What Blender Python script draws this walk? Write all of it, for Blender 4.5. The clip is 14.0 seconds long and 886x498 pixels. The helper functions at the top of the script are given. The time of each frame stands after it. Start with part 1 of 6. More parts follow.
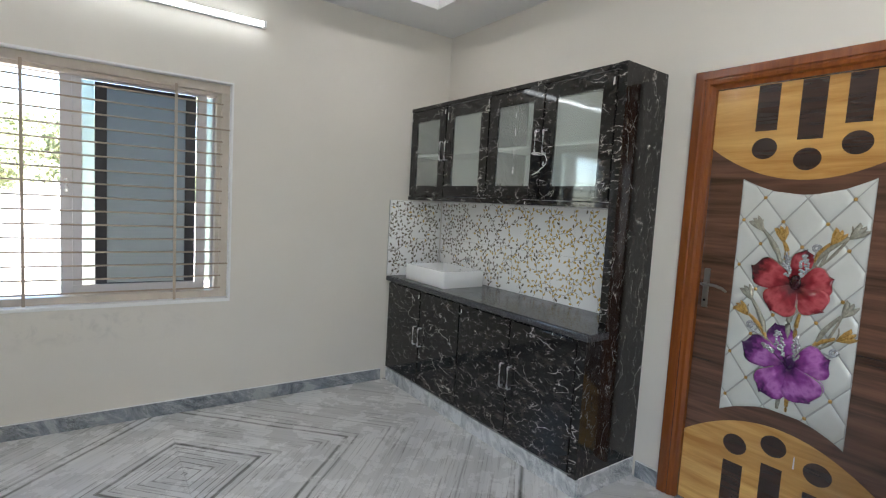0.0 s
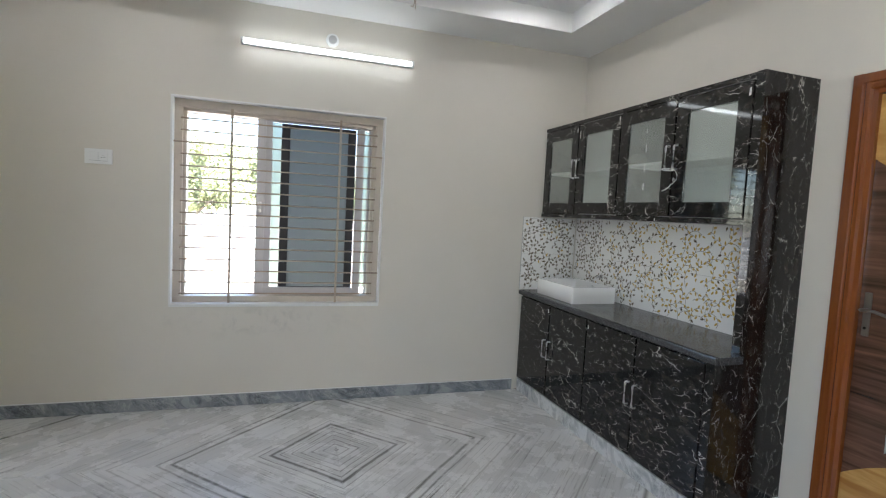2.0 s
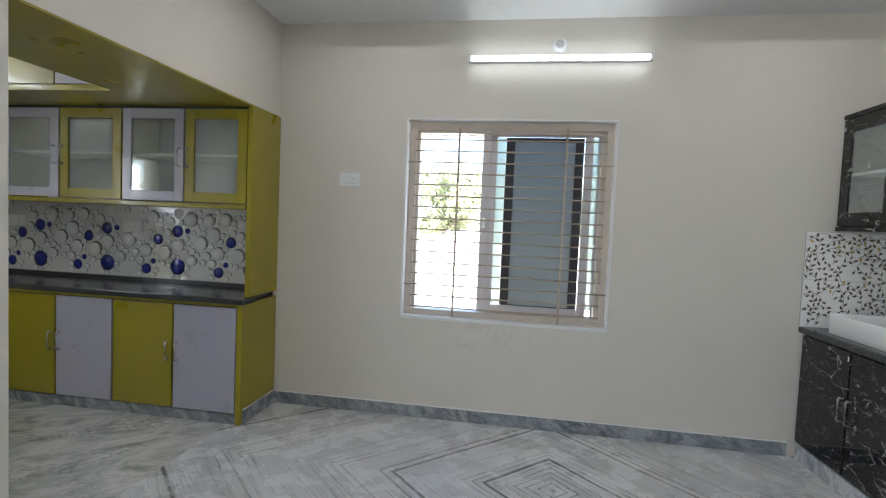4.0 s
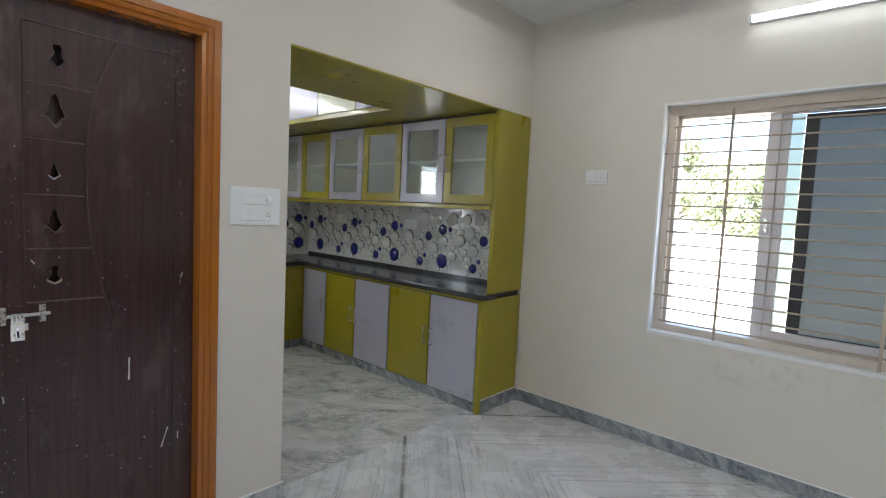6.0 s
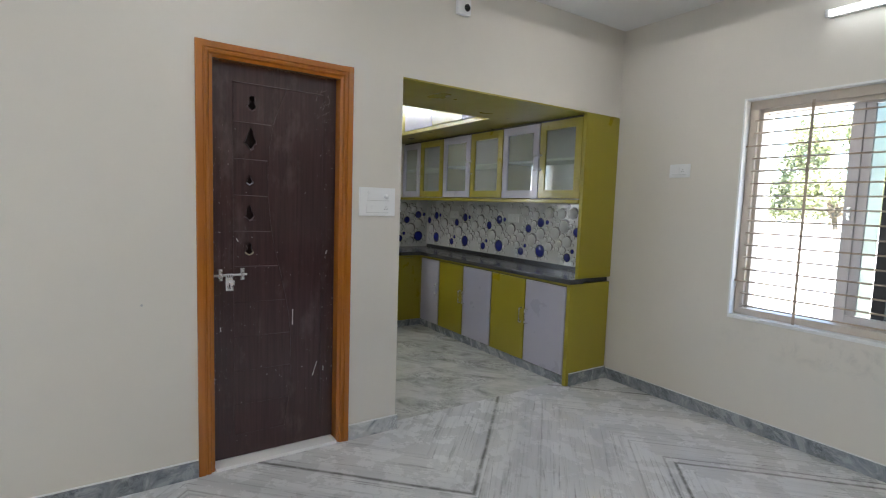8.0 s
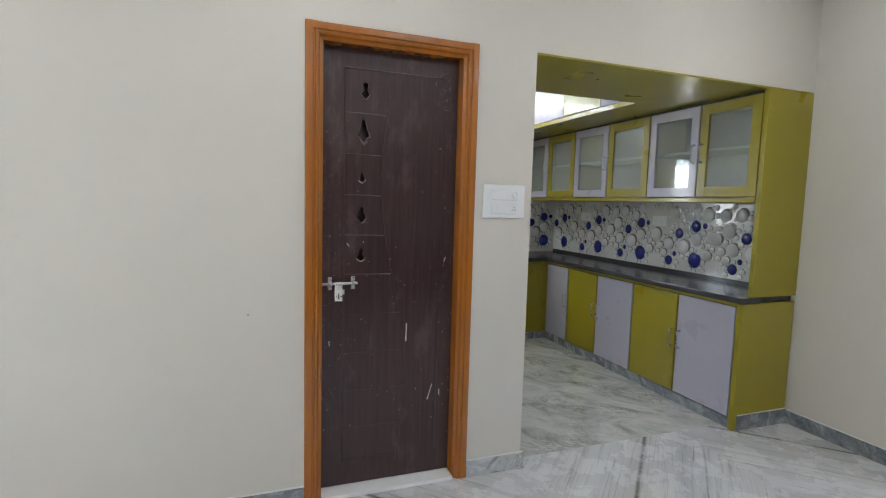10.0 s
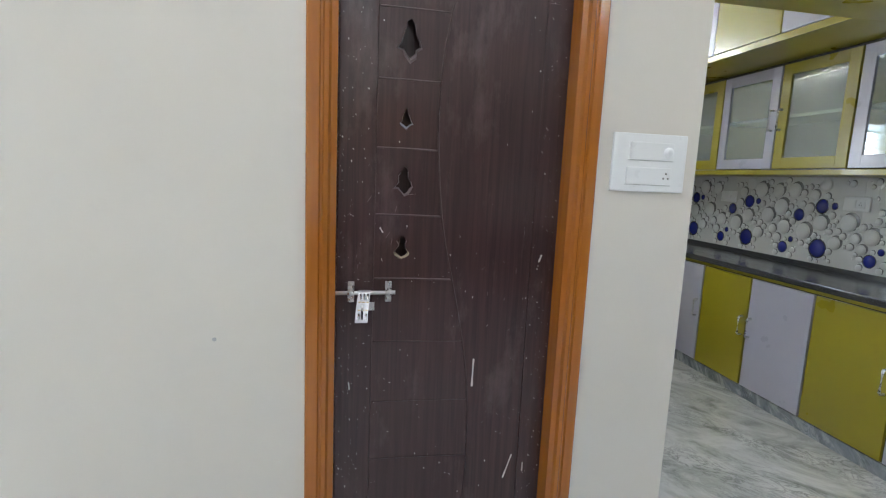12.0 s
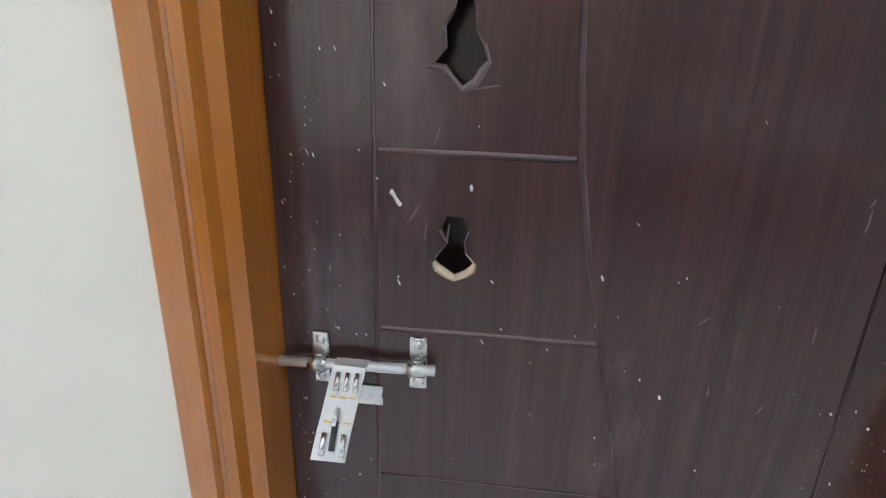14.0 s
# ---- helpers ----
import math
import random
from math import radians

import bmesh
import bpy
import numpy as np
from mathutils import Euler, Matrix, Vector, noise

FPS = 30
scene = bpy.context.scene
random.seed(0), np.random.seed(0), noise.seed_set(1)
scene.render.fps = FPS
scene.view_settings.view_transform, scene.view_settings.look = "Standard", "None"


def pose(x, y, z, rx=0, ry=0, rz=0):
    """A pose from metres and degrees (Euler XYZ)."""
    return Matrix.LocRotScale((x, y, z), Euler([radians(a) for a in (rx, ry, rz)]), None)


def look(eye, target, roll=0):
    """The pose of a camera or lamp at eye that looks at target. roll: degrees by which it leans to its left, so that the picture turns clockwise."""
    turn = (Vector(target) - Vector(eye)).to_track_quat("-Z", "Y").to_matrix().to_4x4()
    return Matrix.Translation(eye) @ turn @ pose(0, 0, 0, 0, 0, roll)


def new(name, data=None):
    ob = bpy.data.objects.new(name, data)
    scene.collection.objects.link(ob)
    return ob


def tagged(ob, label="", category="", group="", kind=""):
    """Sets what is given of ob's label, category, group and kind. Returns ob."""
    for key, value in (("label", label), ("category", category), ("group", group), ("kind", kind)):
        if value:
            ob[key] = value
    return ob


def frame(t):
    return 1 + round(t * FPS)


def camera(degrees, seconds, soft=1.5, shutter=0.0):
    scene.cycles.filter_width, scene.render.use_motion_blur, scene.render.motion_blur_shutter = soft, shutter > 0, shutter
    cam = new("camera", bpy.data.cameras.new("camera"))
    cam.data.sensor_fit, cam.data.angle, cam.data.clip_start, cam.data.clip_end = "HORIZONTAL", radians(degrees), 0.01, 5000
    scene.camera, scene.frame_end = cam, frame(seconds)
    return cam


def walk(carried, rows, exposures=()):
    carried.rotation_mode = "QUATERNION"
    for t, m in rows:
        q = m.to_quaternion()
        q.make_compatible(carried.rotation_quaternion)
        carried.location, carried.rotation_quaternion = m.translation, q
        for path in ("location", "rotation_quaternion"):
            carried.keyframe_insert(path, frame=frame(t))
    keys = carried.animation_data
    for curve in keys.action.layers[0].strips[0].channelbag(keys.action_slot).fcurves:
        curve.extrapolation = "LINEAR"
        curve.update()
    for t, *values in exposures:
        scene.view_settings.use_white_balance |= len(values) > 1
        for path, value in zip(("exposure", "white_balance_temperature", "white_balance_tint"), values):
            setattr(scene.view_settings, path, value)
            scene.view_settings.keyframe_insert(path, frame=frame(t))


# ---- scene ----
cam = camera(83.1, 14.0, soft=1.2)
PATH = [
    (0, (1.645, 0.091, 1.406), (2.782, 1.727, 1.235), 3.3),
    (0.5, (1.571, -0.048, 1.405), (2.688, 1.602, 1.231), 3.1),
    (1, (1.567, -0.104, 1.412), (2.612, 1.594, 1.259), 2.8),
    (1.5, (1.63, -0.143, 1.428), (2.483, 1.66, 1.289), 2.9),
    (2, (1.685, -0.147, 1.422), (2.284, 1.756, 1.281), 3.0),
    (2.2, (1.71, -0.105, 1.404), (2.214, 1.826, 1.27), 3.0),
    (4.3, (1.809, 0.165, 1.372), (1.327, 2.104, 1.279), 2.3),
    (4.5, (1.84, 0.213, 1.357), (1.238, 2.118, 1.273), 2.2),
    (5, (1.867, 0.311, 1.386), (1.014, 2.118, 1.3), 2.0),
    (5.5, (1.935, 0.373, 1.389), (0.833, 2.039, 1.287), 2.0),
    (6, (2.053, 0.4, 1.404), (0.713, 1.877, 1.248), 2.8),
    (6.5, (2.178, 0.335, 1.386), (0.716, 1.69, 1.226), 2.4),
    (7, (2.321, 0.248, 1.388), (0.808, 1.546, 1.224), 1.9),
    (7.5, (2.469, 0.212, 1.408), (0.892, 1.429, 1.233), 1.9),
    (8, (2.61, 0.183, 1.38), (0.949, 1.284, 1.201), 1.9),
    (8.2, (2.636, 0.18, 1.385), (0.946, 1.233, 1.196), 1.9),
    (10.3, (2.088, 0.432, 1.364), (0.183, 1.01, 1.171), 1.7),
    (10.5, (2.011, 0.498, 1.368), (0.086, 1.001, 1.162), 1.8),
    (11, (1.803, 0.561, 1.335), (-0.139, 0.971, 1.089), 2.0),
    (11.5, (1.557, 0.612, 1.342), (-0.392, 0.989, 1.097), 2.3),
    (12, (1.32, 0.644, 1.317), (-0.631, 0.981, 1.032), 2.5),
    (12.5, (1.08, 0.739, 1.334), (-0.887, 0.911, 1.011), 2.2),
    (13, (0.847, 0.723, 1.286), (-1.123, 0.821, 0.958), 2.0),
    (13.5, (0.589, 0.753, 1.295), (-1.337, 0.713, 0.757), 1.8),
    (14, (0.384, 0.802, 1.265), (-1.508, 0.605, 0.646), 1.6),
]
EXPOSURES = [(0.0, 3.20, 6180, 11), (1.0, 3.14, 6180, 11), (2.0, 3.08, 6140, 11), (5.0, 2.98, 6020, 11), (6.2, 3.14, 6080, 11), (7.5, 3.11, 6120, 11), (8.5, 3.16, 6100, 11), (11.0, 3.55, 5960, 10), (12.5, 3.64, 5880, 9), (13.0, 3.68, 5880, 9), (14.0, 3.98, 5840, 8)]
walk(cam, [(t, look(eye, target, roll)) for t, eye, target, roll in PATH], EXPOSURES)

# ---- world, sun, lamps ----
world = bpy.data.worlds.new("world")
scene.world = world
world.use_nodes = True
_nt = world.node_tree
_sky = _nt.nodes.new("ShaderNodeTexSky")
_sky.sky_type = "NISHITA"
_sky.sun_disc = False
_sky.sun_elevation = radians(57)
_sky.sun_rotation = radians(130)
_nt.links.new(_sky.outputs[0], _nt.nodes["Background"].inputs[0])
_nt.nodes["Background"].inputs[1].default_value = 0.15
sun_data = bpy.data.lights.new("sun", "SUN")
sun_data.energy, sun_data.angle, sun_data.color = 5.0, radians(0.5), (1.0, 0.95, 0.87)
sun_lamp = new("sun", sun_data)
sun_lamp.matrix_world = look((22.0, -9.0, 44.0), (0.0, 10.0, 0.0))

TUBE_POWER = 0.85
KITCHEN_TUBE_POWER = 6.6
SPOT_POWER = 22.5
# daylight lamp in an added, unseen wide west window behind the walker
ADDED_WINDOW = (-2.75, -1.05, 0.70, 2.25)
sky_data = bpy.data.lights.new("added_window_daylight", "AREA")
sky_data.shape, sky_data.size, sky_data.size_y = "RECTANGLE", ADDED_WINDOW[1] - ADDED_WINDOW[0] - 0.1, ADDED_WINDOW[3] - ADDED_WINDOW[2] - 0.1
sky_data.energy, sky_data.color = 6.5, (0.91, 0.97, 1.0)
sky_lamp = new("added_window_daylight", sky_data)
sky_lamp.matrix_world = look((-0.115, 0.5 * (ADDED_WINDOW[0] + ADDED_WINDOW[1]), 0.5 * (ADDED_WINDOW[2] + ADDED_WINDOW[3])), (2.0, 0.5 * (ADDED_WINDOW[0] + ADDED_WINDOW[1]), 0.5 * (ADDED_WINDOW[2] + ADDED_WINDOW[3])))


# daylight in the kitchen window
kitchen_data = bpy.data.lights.new("kitchen_window_daylight", "AREA")
kitchen_data.shape, kitchen_data.size, kitchen_data.size_y = "RECTANGLE", 0.30, 0.74
kitchen_data.energy, kitchen_data.color = 1.4, (0.95, 0.98, 1.0)
kitchen_lamp = new("kitchen_window_daylight", kitchen_data)
kitchen_lamp.matrix_world = look((-3.0, 0.78, 1.57), (-1.2, 0.78, 1.57))


# ---- materials ----
def material(name, base, rough=0.5, metal=0.0):
    m = bpy.data.materials.new(name)
    m.use_nodes = True
    b = m.node_tree.nodes["Principled BSDF"]
    b.inputs["Base Color"].default_value = (*base, 1)
    b.inputs["Roughness"].default_value = rough
    b.inputs["Metallic"].default_value = metal
    return m, m.node_tree, b


def node(nt, kind, **values):
    n = nt.nodes.new(kind)
    for key, value in values.items():
        n.inputs[key.replace("_", " ")].default_value = value
    return n


def coords(nt, scale=(1, 1, 1), turn=(0, 0, 0), world_space=False):
    src = nt.nodes.new("ShaderNodeNewGeometry").outputs["Position"] if world_space else nt.nodes.new("ShaderNodeTexCoord").outputs["Object"]
    mp = nt.nodes.new("ShaderNodeMapping")
    mp.inputs["Scale"].default_value = scale
    mp.inputs["Rotation"].default_value = turn
    nt.links.new(src, mp.inputs["Vector"])
    return mp.outputs["Vector"]


def noise_tex(nt, vec, scale, detail=4.0, rough=0.55, distort=0.0):
    n = node(nt, "ShaderNodeTexNoise", Scale=scale, Detail=detail, Roughness=rough, Distortion=distort)
    nt.links.new(vec, n.inputs["Vector"])
    return n.outputs["Fac"]


def ramp(nt, fac, stops):
    r = nt.nodes.new("ShaderNodeValToRGB")
    e = r.color_ramp.elements
    while len(e) < len(stops):
        e.new(0.5)
    for el, (p, c) in zip(e, stops):
        el.position = p
        el.color = (*c, 1) if len(c) == 3 else c
    nt.links.new(fac, r.inputs["Fac"])
    return r.outputs["Color"]


def grey(v):
    return (v, v, v)


def mix(nt, fac, a, b, mode="MIX"):
    m = nt.nodes.new("ShaderNodeMix")
    m.data_type, m.blend_type = "RGBA", mode
    for sock, v in ((m.inputs["Factor"], fac), (m.inputs["A"], a), (m.inputs["B"], b)):
        if hasattr(v, "is_linked"):
            nt.links.new(v, sock)
        else:
            sock.default_value = v if isinstance(v, float) else (*v, 1)
    return m.outputs["Result"]


def maths(nt, op, a, b=0.0, clamp=False):
    m = nt.nodes.new("ShaderNodeMath")
    m.operation, m.use_clamp = op, clamp
    for sock, v in zip(m.inputs, (a, b)):
        if hasattr(v, "is_linked"):
            nt.links.new(v, sock)
        else:
            sock.default_value = v
    return m.outputs[0]


def bump(nt, b, height, strength=0.2, distance=0.002):
    bp = node(nt, "ShaderNodeBump", Strength=strength, Distance=distance)
    nt.links.new(height, bp.inputs["Height"])
    nt.links.new(bp.outputs["Normal"], b.inputs["Normal"])


def paint_mat(name, base, stain, rough=0.55, scuff=False):
    m, nt, b = material(name, base, rough)
    v = coords(nt, world_space=True)
    big = ramp(nt, noise_tex(nt, v, 1.1, 5, 0.6), [(0.35, grey(0.0)), (0.75, grey(1.0))])
    fine = noise_tex(nt, v, 38.0, 3)
    col = mix(nt, big, base, stain)
    col = mix(nt, ramp(nt, noise_tex(nt, v, 7.0, 6, 0.7), [(0.60, grey(0.0)), (0.85, grey(0.35))]), col, tuple(c * 0.86 for c in base))
    if scuff:
        sep = nt.nodes.new("ShaderNodeSeparateXYZ")
        nt.links.new(v, sep.inputs[0])
        fz = maths(nt, "SUBTRACT", 1.0, maths(nt, "MULTIPLY", maths(nt, "ABSOLUTE", maths(nt, "SUBTRACT", sep.outputs[2], 0.60)), 8.0), True)
        fx = maths(nt, "SUBTRACT", 1.0, maths(nt, "MULTIPLY", maths(nt, "ABSOLUTE", maths(nt, "SUBTRACT", sep.outputs[0], 1.55)), 1.3), True)
        dirt = ramp(nt, noise_tex(nt, v, 9.0, 6, 0.7, 0.6), [(0.48, grey(0)), (0.66, grey(0.55))])
        m2 = maths(nt, "MULTIPLY", maths(nt, "MULTIPLY", fz, fx), dirt)
        col = mix(nt, m2, col, (0.34, 0.33, 0.31))
        spots = ramp(nt, noise_tex(nt, v, 3.1, 8, 0.8), [(0.70, grey(0)), (0.74, grey(0.35))])
        col = mix(nt, spots, col, (0.46, 0.44, 0.40))
    nt.links.new(col, b.inputs["Base Color"])
    bump(nt, b, fine, 0.12, 0.001)
    return m


def smear(m, colour, lo, hi, scale=(3.0, 3.0, 1.2)):
    """Chalky smears over a finished material."""
    nt = m.node_tree
    b = nt.nodes["Principled BSDF"]
    old = b.inputs["Base Color"].links[0].from_socket
    v = coords(nt, scale)
    f = ramp(nt, noise_tex(nt, v, 2.2, 7, 0.72), [(lo, grey(0)), (hi, grey(0.6))])
    nt.links.new(mix(nt, f, old, colour), b.inputs["Base Color"])
    return m


def plain_mat(name, base, rough=0.4, metal=0.0, vary=0.10, scale=14.0, relief=0.05, coat=0.0):
    m, nt, b = material(name, base, rough, metal)
    v = coords(nt)
    n = noise_tex(nt, v, scale, 5, 0.6)
    col = mix(nt, n, tuple(c * (1 - vary) for c in base), tuple(min(1, c * (1 + vary)) for c in base))
    nt.links.new(col, b.inputs["Base Color"])
    nt.links.new(maths(nt, "ADD", maths(nt, "MULTIPLY", noise_tex(nt, v, scale * 2.3, 3), 0.16), rough - 0.08), b.inputs["Roughness"])
    b.inputs["Coat Weight"].default_value = coat
    b.inputs["Coat Roughness"].default_value = 0.08
    bump(nt, b, noise_tex(nt, v, scale * 6, 2), relief, 0.001)
    return m


def wood_mat(name, dark, light, axis, rough=0.3, coat=0.3, fine=60.0, stretch=0.05, contrast=(0.35, 0.68), relief=0.08):
    m, nt, b = material(name, dark, rough)
    s = [1.0, 1.0, 1.0]
    s[axis] = stretch
    v = coords(nt, s)
    n1 = noise_tex(nt, v, fine, 6, 0.65, 0.4)
    n2 = noise_tex(nt, v, fine * 0.16, 4, 0.6, 1.2)
    col = mix(nt, ramp(nt, n1, [(contrast[0], grey(0)), (contrast[1], grey(1))]), dark, light)
    col = mix(nt, ramp(nt, n2, [(0.35, grey(0)), (0.7, grey(0.6))]), col, tuple(0.5 * (a + c) * 0.8 for a, c in zip(dark, light)))
    nt.links.new(col, b.inputs["Base Color"])
    b.inputs["Coat Weight"].default_value = coat
    b.inputs["Coat Roughness"].default_value = 0.12
    bump(nt, b, n1, relief, 0.001)
    return m


MAT = {}
MAT["wall"] = paint_mat("cream_paint", (0.70, 0.665, 0.600), (0.665, 0.63, 0.565), 0.55, True)
MAT["ceiling"] = paint_mat("ceiling_paint", (0.80, 0.80, 0.79), (0.77, 0.77, 0.76))
MAT["green"] = plain_mat("olive_laminate", (0.31, 0.26, 0.011), 0.30, vary=0.03, scale=2.0, relief=0.02, coat=0.25)
MAT["lilac"] = plain_mat("lilac_laminate", (0.43, 0.42, 0.50), 0.3, vary=0.03, scale=2.0, relief=0.02, coat=0.2)
# near-black colour standing in for shade in door gaps and socket holes
MAT["dark_gap"] = plain_mat("gap_and_hole_shade", (0.03, 0.027, 0.02), 0.6)
MAT["orange"] = wood_mat("varnished_teak", (0.35, 0.108, 0.009), (0.45, 0.155, 0.014), 2, 0.25, 0.7, 45.0, 0.04, (0.3, 0.75), 0.03)
MAT["teak_dark"] = wood_mat("dark_varnished_teak", (0.17, 0.042, 0.009), (0.28, 0.080, 0.013), 2, 0.25, 0.6, 45.0, 0.04)
MAT["steel"] = plain_mat("brushed_steel", (0.62, 0.62, 0.62), 0.28, 1.0, vary=0.06, scale=40)
MAT["hasp"] = plain_mat("satin_steel_hasp", (0.50, 0.50, 0.52), 0.38, 0.9, vary=0.05, scale=40)
MAT["bolt_steel"] = plain_mat("zinc_plated_bolt", (0.62, 0.62, 0.63), 0.42, 0.55, vary=0.06, scale=40)
MAT["dark_metal"] = plain_mat("dull_antique_metal", (0.24, 0.22, 0.20), 0.32, 0.85, vary=0.15, scale=40)
MAT["chrome"] = plain_mat("chrome", (0.78, 0.78, 0.79), 0.15, 1.0, vary=0.03, scale=20)
MAT["white_plastic"] = plain_mat("white_plastic", (0.82, 0.83, 0.83), 0.3, vary=0.02, scale=10)
MAT["grey_plastic"] = plain_mat("grey_plastic", (0.45, 0.45, 0.45), 0.35)
MAT["black_plastic"] = plain_mat("black_plastic", (0.015, 0.015, 0.016), 0.25)
MAT["porcelain"] = plain_mat("porcelain", (0.86, 0.86, 0.85), 0.12, vary=0.01, scale=6, coat=0.5)
MAT["granite"] = None
MAT["window_paint"] = plain_mat("dusty_cream_enamel", (0.60, 0.53, 0.45), 0.5, vary=0.16, scale=9.0, relief=0.15)
MAT["aluminium"] = plain_mat("powder_coated_aluminium", (0.58, 0.56, 0.57), 0.4, 0.15, vary=0.10, scale=10.0)
MAT["dark_frame"] = plain_mat("dark_gasket_frame", (0.025, 0.023, 0.025), 0.45)
MAT["rod"] = plain_mat("painted_grill_rod", (0.42, 0.34, 0.26), 0.45, vary=0.15, scale=20)
MAT["white_shelf"] = plain_mat("white_shelf_board", (0.78, 0.78, 0.76), 0.4, vary=0.04)
MAT["tile_white"] = plain_mat("white_glazed_tile", (0.90, 0.895, 0.875), 0.12, vary=0.05, scale=3.0, coat=0.4)
MAT["tile_grout"] = plain_mat("grey_grout", (0.40, 0.40, 0.39), 0.7)
MAT["door_dark"] = wood_mat("dark_brown_laminate", (0.027, 0.0108, 0.0110), (0.064, 0.0275, 0.0285), 2, 0.30, 0.55, 90.0, 0.03)
smear(MAT["door_dark"], (0.17, 0.125, 0.125), 0.55, 0.82)
MAT["cardboard"] = plain_mat("torn_board_edge", (0.50, 0.42, 0.30), 0.8, vary=0.2, scale=60)
MAT["paint_speck"] = plain_mat("dried_white_paint", (0.62, 0.60, 0.58), 0.6)
MAT["torn"] = plain_mat("torn_laminate_rim", (0.17, 0.125, 0.13), 0.5, vary=0.35, scale=60)
# chalk of the scratches, and the painted highlights of the door's grooves
MAT["dust_and_highlight"] = plain_mat("chalky_dust_and_highlight", (0.155, 0.118, 0.120), 0.8, vary=0.3, scale=30)
MAT["zebra"] = wood_mat("dark_zebra_wood", (0.024, 0.011, 0.007), (0.215, 0.100, 0.062), 1, 0.22, 0.5, 22.0, 0.05)
MAT["honey"] = wood_mat("honey_wood", (0.38, 0.165, 0.034), (0.78, 0.48, 0.15), 1, 0.22, 0.5, 16.0, 0.08)
MAT["wenge"] = wood_mat("wenge_inlay", (0.022, 0.011, 0.009), (0.055, 0.028, 0.020), 1, 0.22, 0.5, 30.0, 0.06)
MAT["quilt"] = plain_mat("quilted_white_print", (0.54, 0.55, 0.52), 0.2, vary=0.10, scale=7.0, coat=0.4)
MAT["quilt_seam"] = plain_mat("grey_quilt_seam", (0.30, 0.30, 0.285), 0.3)


def petal_mat(name, deep, main, sheen):
    """Satin petal print: dark throat, streaks along its length and paler lobes."""
    m, nt, b = material(name, main, 0.24)
    v = coords(nt)
    sep = nt.nodes.new("ShaderNodeSeparateXYZ")
    nt.links.new(v, sep.inputs[0])
    along = maths(nt, "MULTIPLY", sep.outputs[0], 6.5)
    streak = noise_tex(nt, coords(nt, (5.0, 45.0, 1.0)), 1.0, 2, 0.5)
    cloud = noise_tex(nt, coords(nt, (1, 1, 1), (0, 0, 0.4)), 26.0, 2, 0.5)
    f = maths(nt, "ADD", along, maths(nt, "MULTIPLY", maths(nt, "SUBTRACT", streak, 0.5), 0.32))
    f = maths(nt, "ADD", f, maths(nt, "MULTIPLY", maths(nt, "SUBTRACT", cloud, 0.5), 0.75))
    nt.links.new(ramp(nt, f, [(0.08, deep), (0.42, main), (0.66, sheen), (0.86, main), (1.0, deep)]), b.inputs["Base Color"])
    b.inputs["Coat Weight"].default_value = 0.4
    b.inputs["Coat Roughness"].default_value = 0.08
    return m


MAT["red"] = petal_mat("crimson_print", (0.060, 0.004, 0.008), (0.24, 0.017, 0.026), (0.46, 0.075, 0.090))
MAT["red_dark"] = plain_mat("deep_crimson_print", (0.045, 0.004, 0.008), 0.22, vary=0.5, scale=40.0, coat=0.4)
MAT["purple"] = petal_mat("violet_print", (0.050, 0.006, 0.075), (0.205, 0.034, 0.22), (0.40, 0.135, 0.42))
MAT["purple_dark"] = plain_mat("deep_violet_print", (0.040, 0.006, 0.060), 0.22, vary=0.5, scale=40.0, coat=0.4)
MAT["gold"] = plain_mat("gold_foil", (0.74, 0.50, 0.13), 0.22, 0.25, vary=0.2, scale=40)
MAT["gold_dull"] = plain_mat("antique_gold_print", (0.40, 0.235, 0.06), 0.28, 0.3, vary=0.7, scale=55)
MAT["pearl"] = plain_mat("pearl_print", (0.34, 0.325, 0.265), 0.25, 0.35, vary=0.65, scale=70)
MAT["silver"] = plain_mat("silver_bead", (0.55, 0.55, 0.58), 0.25, 0.6, vary=0.3, scale=60)
MAT["bronze_leaf"] = plain_mat("bronze_leaf_print", (0.21, 0.17, 0.105), 0.25, 0.4, vary=0.4, scale=25)
MAT["stem_print"] = plain_mat("grey_stem_print", (0.22, 0.195, 0.15), 0.3, 0.2, vary=0.3, scale=25)
MAT["bubble"] = plain_mat("white_bubble_glaze", (0.70, 0.70, 0.70), 0.32, vary=0.12, scale=12, coat=0.12)
MAT["bubble_blue"] = plain_mat("cobalt_bubble_glaze", (0.014, 0.020, 0.24), 0.12, vary=0.3, scale=25, coat=0.5)
MAT["bubble_navy"] = plain_mat("navy_bubble_rim", (0.006, 0.007, 0.045), 0.14, vary=0.3, scale=25, coat=0.5)
MAT["bubble_ground"] = plain_mat("pale_grey_bubble_ground", (0.68, 0.68, 0.675), 0.16, vary=0.06, scale=8, coat=0.4)
MAT["bubble_shade"] = plain_mat("printed_bubble_shadow", (0.17, 0.17, 0.175), 0.2, vary=0.45, scale=30, coat=0.3)
MAT["sand"] = paint_mat("sunlit_sand", (0.50, 0.46, 0.38), (0.42, 0.39, 0.31), 0.9)
MAT["bark"] = plain_mat("bark", (0.24, 0.20, 0.15), 0.9, vary=0.4, scale=6, relief=0.5)
MAT["leaf"] = plain_mat("leaf_green", (0.14, 0.18, 0.075), 0.55, vary=0.35, scale=0.6)
MAT["leaf_light"] = plain_mat("leaf_lime", (0.26, 0.28, 0.14), 0.55, vary=0.35, scale=0.6)
MAT["concrete"] = plain_mat("weathered_concrete", (0.42, 0.41, 0.38), 0.85, vary=0.2, scale=3)
MAT["wire"] = plain_mat("white_cable", (0.72, 0.72, 0.70), 0.4)


